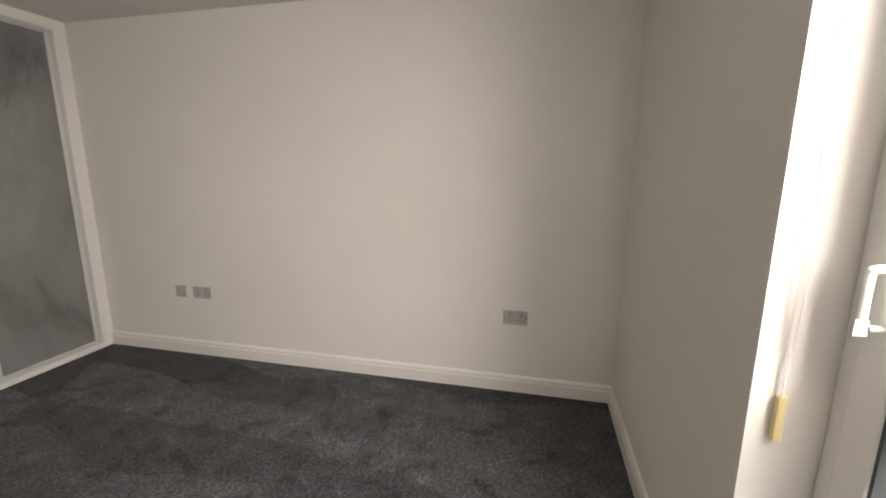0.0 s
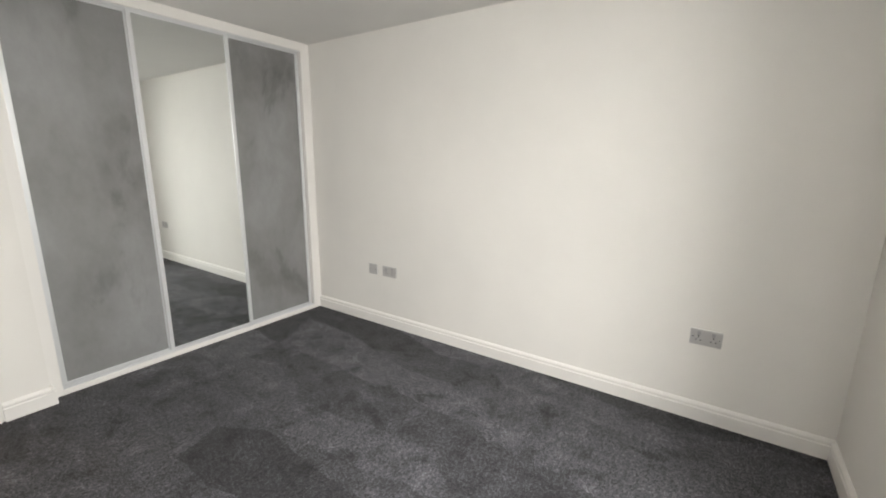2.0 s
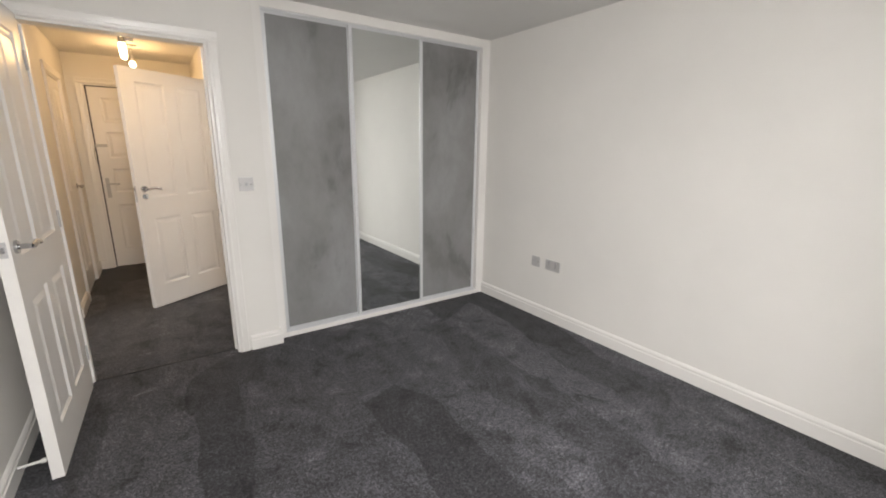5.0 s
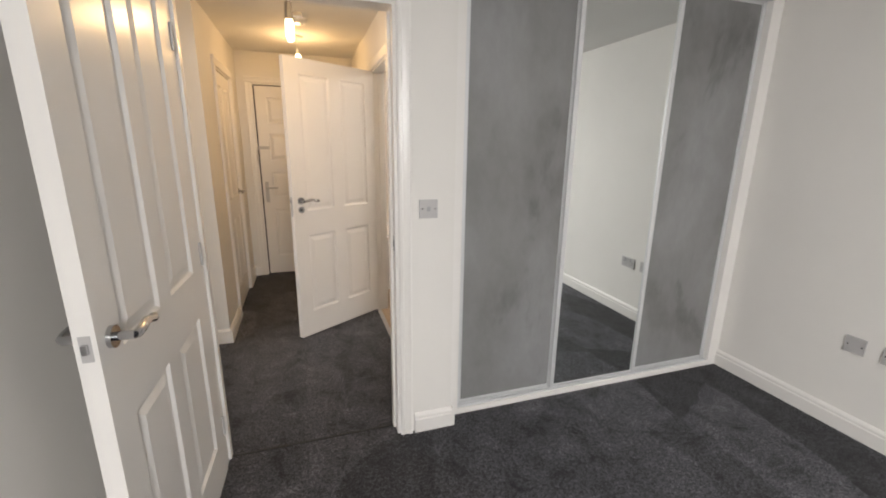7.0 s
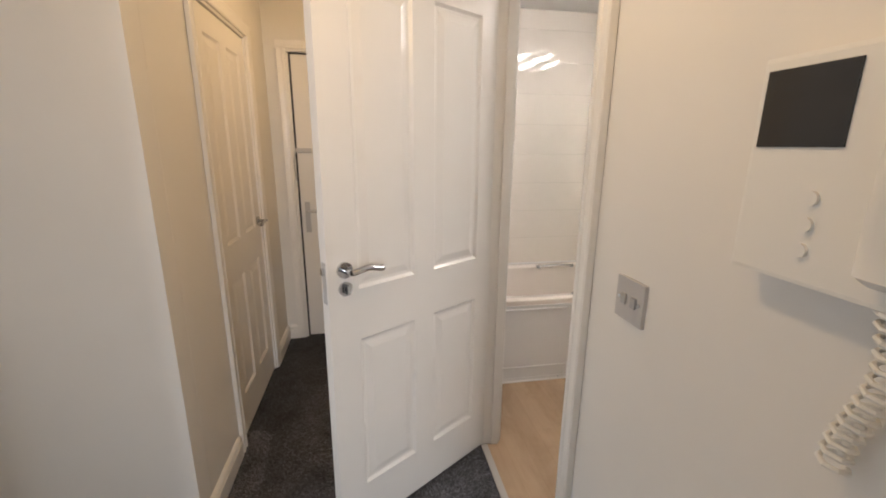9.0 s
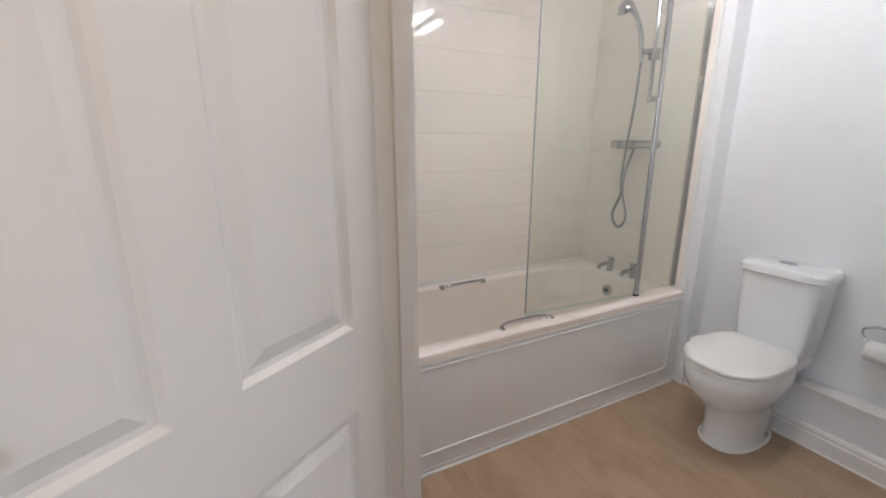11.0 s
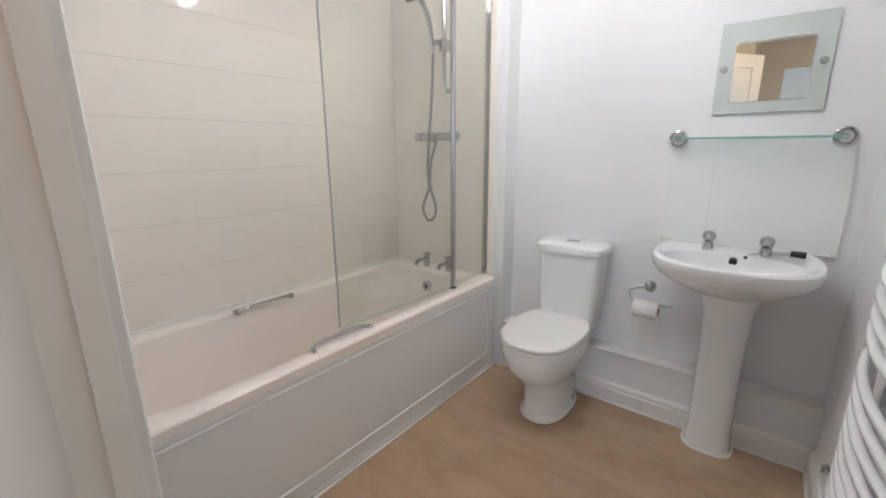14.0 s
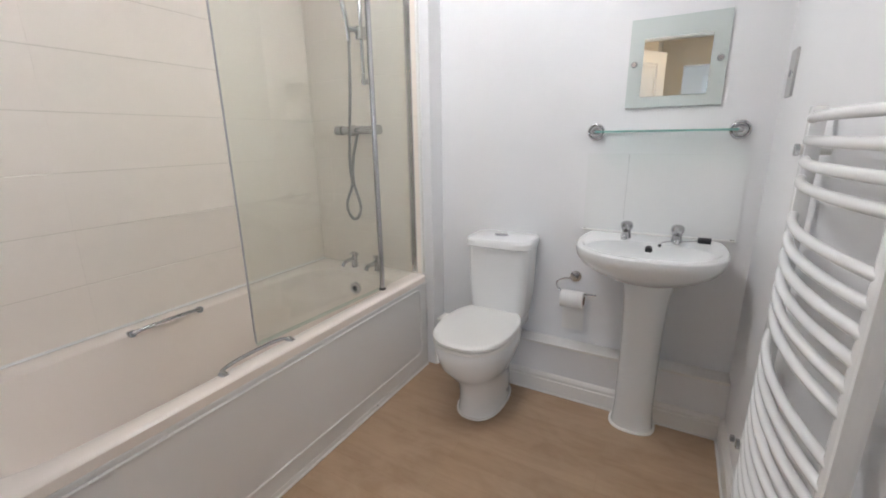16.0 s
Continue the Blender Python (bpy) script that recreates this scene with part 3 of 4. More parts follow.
# ---- electrical plates ----
def wall_plate(name, label, m, w, h, switches=0, holes=0):
    """A metal plate; local x across, z up, it looks towards -y."""
    ob = thing(name, label, "socket" if "socket" in name else "switch", m, "power sockets" if name == "double_socket" else "")
    part("plate", box(-w / 2, w / 2, -0.008, 0, -h / 2, h / 2), STEEL, ob, "", bevel=0.002)
    for s in (-1, 1):
        part("screw", rod((s * (w / 2 - 0.013), -0.008, 0), (s * (w / 2 - 0.013), -0.0095, 0), 0.004, seg=10), CHROME, ob)
    for k in range(switches):
        x = (k - (switches - 1) / 2) * (0.030 if holes == 0 else w * 0.45)
        part("rocker", box(x - 0.008, x + 0.008, -0.012, -0.008, (0.012 if holes else -0.011), (0.034 if holes else 0.011)), SLATE, ob, "", bevel=0.002)
    for k in range(holes):
        cx = (k - (holes - 1) / 2) * w * 0.47
        for dx, dz, hw, hh in ((0, 0.004, 0.0025, 0.005), (-0.011, -0.016, 0.004, 0.0022), (0.011, -0.016, 0.004, 0.0022)):
            part("pin_hole", box(cx + dx - hw, cx + dx + hw, -0.0088, -0.0078, dz - hh, dz + hh), DARK, ob)
    return ob


EAST = -90      # plates on the east wall look west
wall_plate("aerial_socket", "single steel aerial socket on the wall", pose(-0.0, -0.703, 0.475, 0, 0, EAST), 0.086, 0.086)
wall_plate("double_socket", "double steel power socket low on the wall", pose(-0.0, -0.885, 0.476, 0, 0, EAST), 0.146, 0.086, 2, 2)
wall_plate("double_socket", "double steel power socket low on the wall", pose(-0.0, -3.102, 0.478, 0, 0, EAST), 0.146, 0.086, 2, 2)
wall_plate("light_switch", "square steel light switch beside the bedroom door", pose(-2.095, STUB, 1.157, 0, 0, 0), 0.086, 0.086, 1)
wall_plate("light_switch", "steel light switch on the hallway wall", pose(HALLX, 0.60, 1.135, 0, 0, EAST), 0.086, 0.086, 2)
wall_plate("double_socket", "steel power socket low on the hallway wall", pose(HALLX, 0.555, 0.47, 0, 0, EAST), 0.146, 0.086, 2, 2)
wall_plate("aerial_socket", "single steel data socket low on the hallway wall", pose(HALLX, 0.40, 0.47, 0, 0, EAST), 0.086, 0.086)
wall_plate("isolator_switch", "tall steel isolator plate on the bathroom wall", pose(-0.15 + DX, RAD_Y, 1.452, 0, 0, 180), 0.086, 0.146, 1)

stop = thing("door_stop", "slim white door stop on the skirting board", "door stop", pose(LEFT + 0.018, -0.80, 0.06))
part("stem", rod((0, 0, 0), (0.075, 0, 0), 0.006), PLASTIC, stop, smooth=True)
part("buffer", rod((0.075, 0, 0), (0.09, 0, 0), 0.010), PLASTIC, stop, smooth=True)

# ---- bedroom: glazed door to the outside ----
GY0, GY1 = -3.895, -3.825      # frame depth
gd = tagged(new("window_1"), "white double glazed doors with chrome-white handle", "glazed door", "", "structure")
wx0, wx1, wz1 = WOPEN[0], WOPEN[1], WOPEN[3]
for xa, xb, za, zb in ((wx0, wx0 + 0.055, 0, wz1), (wx1 - 0.055, wx1, 0, wz1), (wx0 + 0.055, wx1 - 0.055, wz1 - 0.055, wz1), (wx0 + 0.055, wx1 - 0.055, 0, 0.05)):
    part("window_frame", box(xa, xb, GY0, GY1, za, zb), UPVC, gd, "", bevel=0.004)
mid = (wx0 + wx1) / 2
for xa, xb, hx in ((wx0 + 0.058, mid - 0.002, mid - 0.05), (mid + 0.002, wx1 - 0.058, wx1 - 0.108)):
    for p, q, za, zb in ((xa, xa + 0.085, 0.053, wz1 - 0.058), (xb - 0.085, xb, 0.053, wz1 - 0.058), (xa + 0.085, xb - 0.085, 0.053, 0.17), (xa + 0.085, xb - 0.085, 0.97, 1.06), (xa + 0.085, xb - 0.085, wz1 - 0.15, wz1 - 0.058)):
        part("sash", box(p, q, GY0 + 0.004, GY1 + 0.016, za, zb), UPVC, gd, "", bevel=0.006)
    for za, zb in ((0.17, 0.97), (1.06, wz1 - 0.15)):
        pane = part("pane", box(xa + 0.085, xb - 0.085, GY0 + 0.03, GY0 + 0.036, za, zb), GLASS, gd)
        pane.visible_shadow = False
        for p, q, zc, zd in ((xa + 0.085, xa + 0.093, za, zb), (xb - 0.093, xb - 0.085, za, zb), (xa + 0.093, xb - 0.093, za, za + 0.008), (xa + 0.093, xb - 0.093, zb - 0.008, zb)):
            part("gasket", box(p, q, GY0 + 0.037, GY1 + 0.010, zc, zd), GASKET, gd, "grey glazing gasket")
    part("gasket", box(xb - 0.001, xb + 0.002, GY0 + 0.01, GY1 + 0.006, 0.06, wz1 - 0.06), GASKET, gd)
hx = wx1 - 0.125
hp = part("handle_plate", box(hx - 0.015, hx + 0.015, GY1 + 0.016, GY1 + 0.028, 1.05, 1.24), UPVC, gd, "chrome handle backplate", bevel=0.004)
part("lever", tube(smooth_line([(hx, GY1 + 0.028, 1.195), (hx, GY1 + 0.055, 1.195), (hx + 0.004, GY1 + 0.060, 1.18), (hx + 0.006, GY1 + 0.058, 1.085)], 6), 0.008), UPVC, hp, smooth=True)
key = part("key", rod((hx, GY1 + 0.028, 1.09), (hx, GY1 + 0.05, 1.09), 0.006), STEEL, hp)
part("key_bow", box(hx - 0.002, hx + 0.002, GY1 + 0.05, GY1 + 0.072, 1.075, 1.105), STEEL, key, bevel=0.001)

side_window = tagged(new("window_2"), "white framed double glazed window in the side room", "window", "", "structure")
for ya, yb, za, zb in ((SWIN[0], SWIN[0] + 0.06, SWIN[2], SWIN[3]), (SWIN[1] - 0.06, SWIN[1], SWIN[2], SWIN[3]), (0.02, 0.08, SWIN[2] + 0.06, SWIN[3] - 0.06), (SWIN[0] + 0.06, SWIN[1] - 0.06, SWIN[2], SWIN[2] + 0.06), (SWIN[0] + 0.06, SWIN[1] - 0.06, SWIN[3] - 0.06, SWIN[3])):
    part("window_frame", box(-5.79, -5.73, ya, yb, za, zb), UPVC, side_window, "", bevel=0.004)
for ya, yb in ((SWIN[0] + 0.06, 0.02), (0.08, SWIN[1] - 0.06)):
    part("pane", box(-5.77, -5.764, ya, yb, SWIN[2] + 0.06, SWIN[3] - 0.06), GLASS, side_window).visible_shadow = False

blind = thing("roller_blind", "rolled-up white blind with hanging cords above the glazed doors", "blind", pose(mid, WIN - 0.045, 2.06))
part("roll", rod((-0.66, 0, 0), (0.66, 0, 0), 0.024), CORD, blind, smooth=True)
part("bottom_bar", box(-0.66, 0.66, -0.012, 0.012, -0.05, -0.024), PLASTIC, blind, bevel=0.004)
for s in (-1, 1):
    part("bracket", box(s * 0.66, s * 0.698, -0.02, 0.02, -0.028, 0.038), PLASTIC, blind, bevel=0.002)
cx = wx1 - 0.016 - mid
for d in (0.0, 0.012):
    part("cord", tube(smooth_line([(cx, -0.004 - d, 0.0), (cx - 0.002, -0.004 - d * 0.6, -0.5), (cx + 0.002, -0.002 - d * 1.4, -0.85), (cx, -0.006, -1.17)], 8), 0.0017, seg=6), CORD, blind)
part("cord_weight", rod((cx, -0.006, -1.27), (cx, -0.006, -1.17), 0.012, r2=0.010, seg=8), ACORN, blind, "yellowed plastic cord weight", bevel=0.002)

# ---- hallway: lamp, alarm, door-entry phone ----
lamp = thing("ceiling_lamp", "lit tubular bulb in a chrome ceiling fitting with side arm", "ceiling lamp", pose(-2.645, 0.555, H), "hallway lamps")
part("base_plate", rod((0, 0, -0.022), (0, 0, 0), 0.055, seg=32), CHROME, lamp, "round chrome ceiling rose", True)
part("stem", rod((0, 0, -0.20), (0, 0, -0.022), 0.009), CHROME, lamp, smooth=True)
part("lamp_holder", rod((0, 0, -0.278), (0, 0, -0.20), 0.021, r2=0.018), CHROME, lamp, "chrome lamp holder", True)
part("side_arm", box(0.015, 0.062, -0.010, 0.010, -0.262, -0.238), CHROME, lamp, "short chrome side arm", bevel=0.004)
tb = part("bulb", tube(smooth_line([(0, 0, -0.278), (0, 0, -0.33), (0.002, 0, -0.378)], 4), [0.016, 0.02, 0.021, 0.021, 0.021, 0.021, 0.020, 0.018, 0.012], seg=20), TUBE_GLOW, lamp, "glowing warm tubular bulb", True)
tb.visible_shadow = False
pend = thing("pendant_lamp", "lit bulb on a short white pendant cord below a round rose", "pendant lamp", pose(-2.61, 2.17, H), "hallway lamps")
part("ceiling_rose", loft([oval(0, 0, 0, 0.052, 0.052), oval(0, 0, -0.012, 0.050, 0.050), oval(0, 0, -0.026, 0.022, 0.022)]), PLASTIC, pend, smooth=True)
part("cord", rod((0, 0, -0.10), (0, 0, -0.02), 0.004, seg=8), CORD, pend)
part("lamp_holder", rod((0, 0, -0.145), (0, 0, -0.10), 0.017, r2=0.012), PLASTIC, pend, smooth=True)
ball = part("bulb", loft([oval(0, 0, z, k, k, 24) for z, k in ((-0.145, 0.013), (-0.158, 0.024), (-0.175, 0.029), (-0.192, 0.024), (-0.203, 0.010))]), TUBE_GLOW, pend, "glowing warm bulb", True)
ball.visible_shadow = False
alarm = thing("smoke_alarm", "round white smoke alarm on the hallway ceiling", "smoke alarm", pose(-2.585, 1.62, H))
part("body", loft([oval(0, 0, 0, 0.055, 0.055), oval(0, 0, -0.02, 0.054, 0.054), oval(0, 0, -0.036, 0.040, 0.040)]), PLASTIC, alarm, smooth=True)
part("test_button", rod((0.01, 0, -0.039), (0.01, 0, -0.036), 0.011), SLATE, alarm)

ph = thing("entry_phone", "white wall-mounted video entry phone with dark screen", "entry phone", pose(HALLX, 0.245, 1.405, 0, 0, EAST))
part("body", box(-0.115, 0.115, -0.042, 0, -0.125, 0.12), PLASTIC, ph, "", bevel=0.006)
part("display", box(-0.105, -0.01, -0.0445, -0.0415, 0.022, 0.105), SCREEN, ph, "dark glass display", bevel=0.0008)
hs = part("handset", loft([oval(0.065, -0.056 + d, z, 0.030 * k, 0.016 * k, 20, 3) for z, d, k in ((-0.10, 0.004, 0.7), (-0.092, 0, 1.0), (-0.05, 0, 1.02), (-0.03, -0.008, 0.85), (0.045, -0.008, 0.85), (0.065, 0, 1.02), (0.10, 0, 1.0), (0.108, 0.004, 0.7))]), PLASTIC, ph, "", True)
for k in range(3):
    part("button", rod((-0.03, -0.042, -0.03 - 0.028 * k), (-0.03, -0.046, -0.03 - 0.028 * k), 0.008, seg=16), PLASTIC, ph)
coil = [(0.05 + 0.013 * math.cos(a * 0.9) + 0.012 * math.sin(a * 0.05), -0.026 + 0.013 * math.sin(a * 0.9), -0.118 - 0.0019 * a) for a in range(0, 100)]
part("coiled_cord", tube(coil, 0.0032, seg=6), PLASTIC, ph, "white coiled cord")

# ---- bathroom: setting ----
def bpose(x, y, z):
    return pose(x + DX, y + DY, z)


BOX_X, BOX_Z = -0.085 + DX, 0.262
setting("pipe_boxing", box(BOX_X, DX - 0.005, RAD_Y, COL_Y, 0, BOX_Z), BATHWALL, "low white boxed-in pipe ledge along the wall", "pipe boxing", bevel=0.004)
setting("boxing_top", box(BOX_X - 0.014, DX - 0.006, RAD_Y + 0.002, COL_Y - 0.002, BOX_Z + 0.001, BOX_Z + 0.014), GLOSS, "white painted ledge board with rounded nosing", "ledge", bevel=0.005)
BSK = "white triple-moulded bathroom skirting board"
skirting((BOX_X, RAD_Y + 0.018), (BOX_X, COL_Y), (-1, 0), BSK)
skirting((BATHX0 + 0.02, RAD_Y), (BOX_X, RAD_Y), (0, 1), BSK)
skirting((END_X + 0.012, COL_Y), (BOX_X - 0.018, COL_Y), (0, -1), BSK)
setting("trim", tube([(BOX_X - 0.021, RAD_Y + 0.02, 0.004), (BOX_X - 0.021, COL_Y - 0.02, 0.004)], 0.005, seg=8), SEALANT, "bead of white sealant along the skirting", "sealant")
setting("trim", tube([(BATHX0 + 0.05, RAD_Y + 0.021, 0.004), (BOX_X - 0.022, RAD_Y + 0.021, 0.004)], 0.005, seg=8), SEALANT, "bead of white sealant along the skirting", "sealant")

# ---- bathroom: bath ----
RIM = 0.545
BX0, BX1, BY0, BY1 = BATHX0 + 0.006, END_X - 0.001, 2.052 + DY, TILE_Y - 0.011
bath = thing("bathtub", "built-in cream acrylic bath with white moulded side panel", "bath", pose((BX0 + BX1) / 2, (BY0 + BY1) / 2, 0))
hx_, hy_ = (BX1 - BX0) / 2, (BY1 - BY0) / 2


def tub_ring(z, dx0, dx1, dy0, dy1, power):
    """One ring of the tub: insets at the foot, the tap end, the front and the back."""
    x0, x1, y0, y1 = -hx_ + dx0, hx_ - dx1, -hy_ + dy0, hy_ - dy1
    return oval((x0 + x1) / 2, (y0 + y1) / 2, z, (x1 - x0) / 2, (y1 - y0) / 2, 72, power)


rings = [tub_ring(RIM - 0.035, 0, 0, 0, 0, 60), tub_ring(RIM - 0.006, 0, 0, 0, 0, 60), tub_ring(RIM, 0.006, 0.006, 0.006, 0.006, 50), tub_ring(RIM + 0.002, 0.02, 0.02, 0.018, 0.018, 30),
         tub_ring(RIM + 0.001, 0.075, 0.13, 0.062, 0.085, 7), tub_ring(RIM - 0.007, 0.086, 0.142, 0.072, 0.096, 6.5), tub_ring(RIM - 0.05, 0.10, 0.152, 0.082, 0.105, 6),
         tub_ring(RIM - 0.20, 0.17, 0.17, 0.10, 0.12, 5.5), tub_ring(RIM - 0.34, 0.28, 0.19, 0.125, 0.14, 5), tub_ring(RIM - 0.385, 0.34, 0.22, 0.16, 0.17, 4.5), tub_ring(RIM - 0.395, 0.42, 0.28, 0.22, 0.22, 4)]
part("tub", loft(rings, None, False, True), ACRYLIC, bath, "cream acrylic tub", True)
PY = -hy_ + 0.006
pan = part("side_panel", box(-hx_ + 0.002, hx_ - 0.002, PY, PY + 0.02, 0.004, RIM - 0.036), PANEL, bath, "white moulded plastic bath panel")


def rounded_loop(x0, x1, z0, z1, y, r, n=7):
    pts = []
    for cx, cz, a0 in ((x1 - r, z1 - r, 0), (x0 + r, z1 - r, 90), (x0 + r, z0 + r, 180), (x1 - r, z0 + r, 270)):
        for k in range(n):
            a = radians(a0 + 90 * k / (n - 1))
            pts.append((cx + r * math.cos(a), y, cz + r * math.sin(a)))
    return pts


part("panel_bead", tube(rounded_loop(-hx_ + 0.07, hx_ - 0.07, 0.100, 0.480, PY, 0.035), 0.006, seg=10, closed=True), PANEL, pan, "raised moulded bead", True)
part("panel_lip", box(-hx_ + 0.002, hx_ - 0.002, PY - 0.006, PY, RIM - 0.048, RIM - 0.036), PANEL, pan, bevel=0.004)
part("panel_foot", box(-hx_ + 0.002, hx_ - 0.002, PY - 0.0025, PY, 0.004, 0.030), PANEL, pan, bevel=0.001)
part("foot_sealant", tube([(-hx_ + 0.01, PY - 0.004, 0.005), (hx_ - 0.01, PY - 0.004, 0.005)], 0.0055, seg=8), SEALANT, bath, "white sealant bead", True)
for x in (-0.35, 0.42):
    part("panel_screw", rod((x, PY - 0.0045, 0.020), (x, PY - 0.0025, 0.020), 0.004, seg=10), SLATE, pan)
part("back_sealant", tube([(-hx_ + 0.01, hy_ - 0.003, RIM + 0.003), (hx_ - 0.01, hy_ - 0.003, RIM + 0.003)], 0.006, seg=8), SEALANT, bath, "white sealant bead", True)


def grab(x, y, inward):
    """A chrome grip on the tub's inner edge; inward: the side of the tub's middle."""
    top = RIM + 0.002
    line = [(x - 0.135, y, top - 0.006), (x - 0.122, y + inward * 0.020, top + 0.004), (x - 0.06, y + inward * 0.026, top + 0.010), (x + 0.06, y + inward * 0.026, top + 0.010), (x + 0.122, y + inward * 0.020, top + 0.004), (x + 0.135, y, top - 0.006)]
    g = part("grab_handle", tube(smooth_line(line, 6), 0.0082, flat=0.8), CHROME, bath, "polished chrome grab handle", True)
    for s in (-1, 1):
        part("foot", rod((x + s * 0.135, y - inward * 0.012, top - 0.010), (x + s * 0.133, y + inward * 0.012, top - 0.002), 0.014), CHROME, g, smooth=True)


bx_mid, by_mid = (BX0 + BX1) / 2, (BY0 + BY1) / 2
grab(-1.205 - bx_mid, hy_ - 0.094, -1)
grab(-1.22 - bx_mid, -hy_ + 0.052, 1)
for y in (2.334, 2.502):
    px_, py_ = -0.205 + DX - bx_mid, y + DY - by_mid
    tap = part("bath_tap", rod((px_, py_, RIM), (px_, py_, RIM + 0.055), 0.019, r2=0.016), CHROME, bath, "chrome bath pillar tap", True)
    part("spout", tube(smooth_line([(px_, py_, RIM + 0.045), (px_ - 0.05, py_, RIM + 0.052), (px_ - 0.09, py_, RIM + 0.045), (px_ - 0.10, py_, RIM + 0.028)], 5), 0.012), CHROME, tap, smooth=True)
    part("tap_head", rod((px_, py_, RIM + 0.055), (px_, py_, RIM + 0.088), 0.017), CHROME, tap, smooth=True)
    part("cross_handle", tube([(px_, py_ - 0.03, RIM + 0.078), (px_, py_ + 0.03, RIM + 0.078)], 0.006), CHROME, tap, smooth=True)
ovx = hx_ - 0.152
ov = part("overflow", rod((ovx - 0.016, 2.426 + DY - by_mid, 0.455), (ovx + 0.02, 2.426 + DY - by_mid, 0.455), 0.034, seg=28), CHROME, bath, "round chrome overflow", True)
part("overflow_hole", rod((ovx - 0.018, 2.426 + DY - by_mid, 0.455), (ovx - 0.015, 2.426 + DY - by_mid, 0.455), 0.016), DARK, ov)
part("waste", rod((hx_ - 0.36, 0, RIM - 0.396), (hx_ - 0.36, 0, RIM - 0.390), 0.035, seg=28), CHROME, bath, "chrome waste", True)

# ---- bathroom: bath screen ----
SY = 2.125 + DY
sc = thing("bath_screen", "clear glass folding bath screen with chrome profiles", "bath screen", pose(-0.5 + DX, SY, RIM))
part("wall_profile", box(0.352, 0.388, -0.017, 0.017, 0.006, 1.43), CHROME, sc, "bright chrome wall channel", bevel=0.004)
part("hinge_post", rod((0.062, 0, 0.006), (0.062, 0, 1.43), 0.0125), CHROME, sc, "chrome hinge post", True)
part("fixed_pane", box(0.074, 0.358, -0.003, 0.003, 0.012, 1.425), GLASS, sc)
swing = part("swing_pane", box(-0.622, 0.050, -0.003, 0.003, 0.016, 1.425), GLASS, sc)
part("pane_edge", box(-0.626, -0.6222, -0.003, 0.003, 0.016, 1.425), SLATE, swing, "ground glass edge")
part("seal_strip", box(-0.622, 0.05, -0.004, 0.004, 0.004, 0.0155), SHELFGLASS, swing, "clear rubber seal")
swing.matrix_basis = Matrix.Translation((0.062, 0, 0)) @ Matrix.Rotation(radians(-3.7), 4, "Z") @ Matrix.Translation((-0.062, 0, 0))
part("post_cap", rod((0.062, 0, 0.0), (0.062, 0, 0.010), 0.016), DARK, sc)

# ---- bathroom: shower ----
sh = thing("shower_set", "chrome bar shower with slide rail and hand shower", "shower", pose(END_X - 0.010, 2.42 + DY, 1.31))
bar = part("mixer_bar", rod((-0.055, -0.10, 0), (-0.055, 0.10, 0), 0.021), CHROME, sh, "thermostatic chrome bar", True)
for s in (-1, 1):
    part("control_knob", rod((-0.055, s * 0.102, 0), (-0.055, s * 0.145, 0), 0.024), CHROME, bar, smooth=True)
    part("wall_union", rod((-0.055, s * 0.075, 0), (0.0, s * 0.075, 0), 0.016), CHROME, bar, smooth=True)
    part("wall_flange", rod((-0.008, s * 0.075, 0), (0.0, s * 0.075, 0), 0.030), CHROME, bar, smooth=True)
rail = part("slide_rail", rod((-0.05, -0.055, 0.22), (-0.05, -0.055, 0.88), 0.0095), CHROME, sh, "chrome slide rail", True)
for z in (0.24, 0.86):
    part("rail_bracket", rod((-0.055, -0.055, z), (0, -0.055, z), 0.014), CHROME, rail, smooth=True)
sl = part("slider", box(-0.075, -0.025, -0.075, -0.035, 0.43, 0.49), CHROME, rail, "chrome slider bracket", bevel=0.008)
part("slider_arm", rod((-0.055, -0.055, 0.47), (-0.105, -0.02, 0.475), 0.013), CHROME, rail, smooth=True)
hd = part("hand_shower", tube(smooth_line([(-0.102, -0.02, 0.42), (-0.108, -0.015, 0.50), (-0.125, -0.005, 0.60), (-0.165, 0.015, 0.675), (-0.20, 0.03, 0.69)], 6), [0.011] * 8 + [0.013] * 8 + [0.016] * 9), CHROME, sh, "chrome hand shower", True)
part("spray_head", loft([[Vector((-0.20, 0.03, 0.685)) + Matrix.Rotation(radians(-38), 3, "Y") @ Vector(p) for p in oval(0, 0, z, r, r, 28)] for z, r in ((0.028, 0.018), (0.012, 0.038), (-0.012, 0.045), (-0.02, 0.043))]), CHROME, hd, smooth=True)
part("spray_face", loft([[Vector((-0.20, 0.03, 0.685)) + Matrix.Rotation(radians(-38), 3, "Y") @ Vector(p) for p in oval(0, 0, z, r, r, 28)] for z, r in ((-0.0205, 0.036), (-0.024, 0.030))]), SLATE, hd, "grey spray plate", True)
hose = smooth_line([(-0.102, -0.02, 0.42), (-0.10, -0.005, 0.20), (-0.098, 0.02, -0.02), (-0.095, 0.035, -0.20), (-0.085, 0.035, -0.28), (-0.085, 0.082, -0.39), (-0.085, 0.068, -0.45), (-0.085, 0.035, -0.474), (-0.085, 0.0, -0.45), (-0.085, -0.012, -0.39), (-0.08, 0.03, -0.27), (-0.072, 0.03, -0.15), (-0.058, 0.0, -0.02)], 8)
part("hose", tube(hose, 0.0078, seg=10), HOSE, sh, "steel braided shower hose", True)

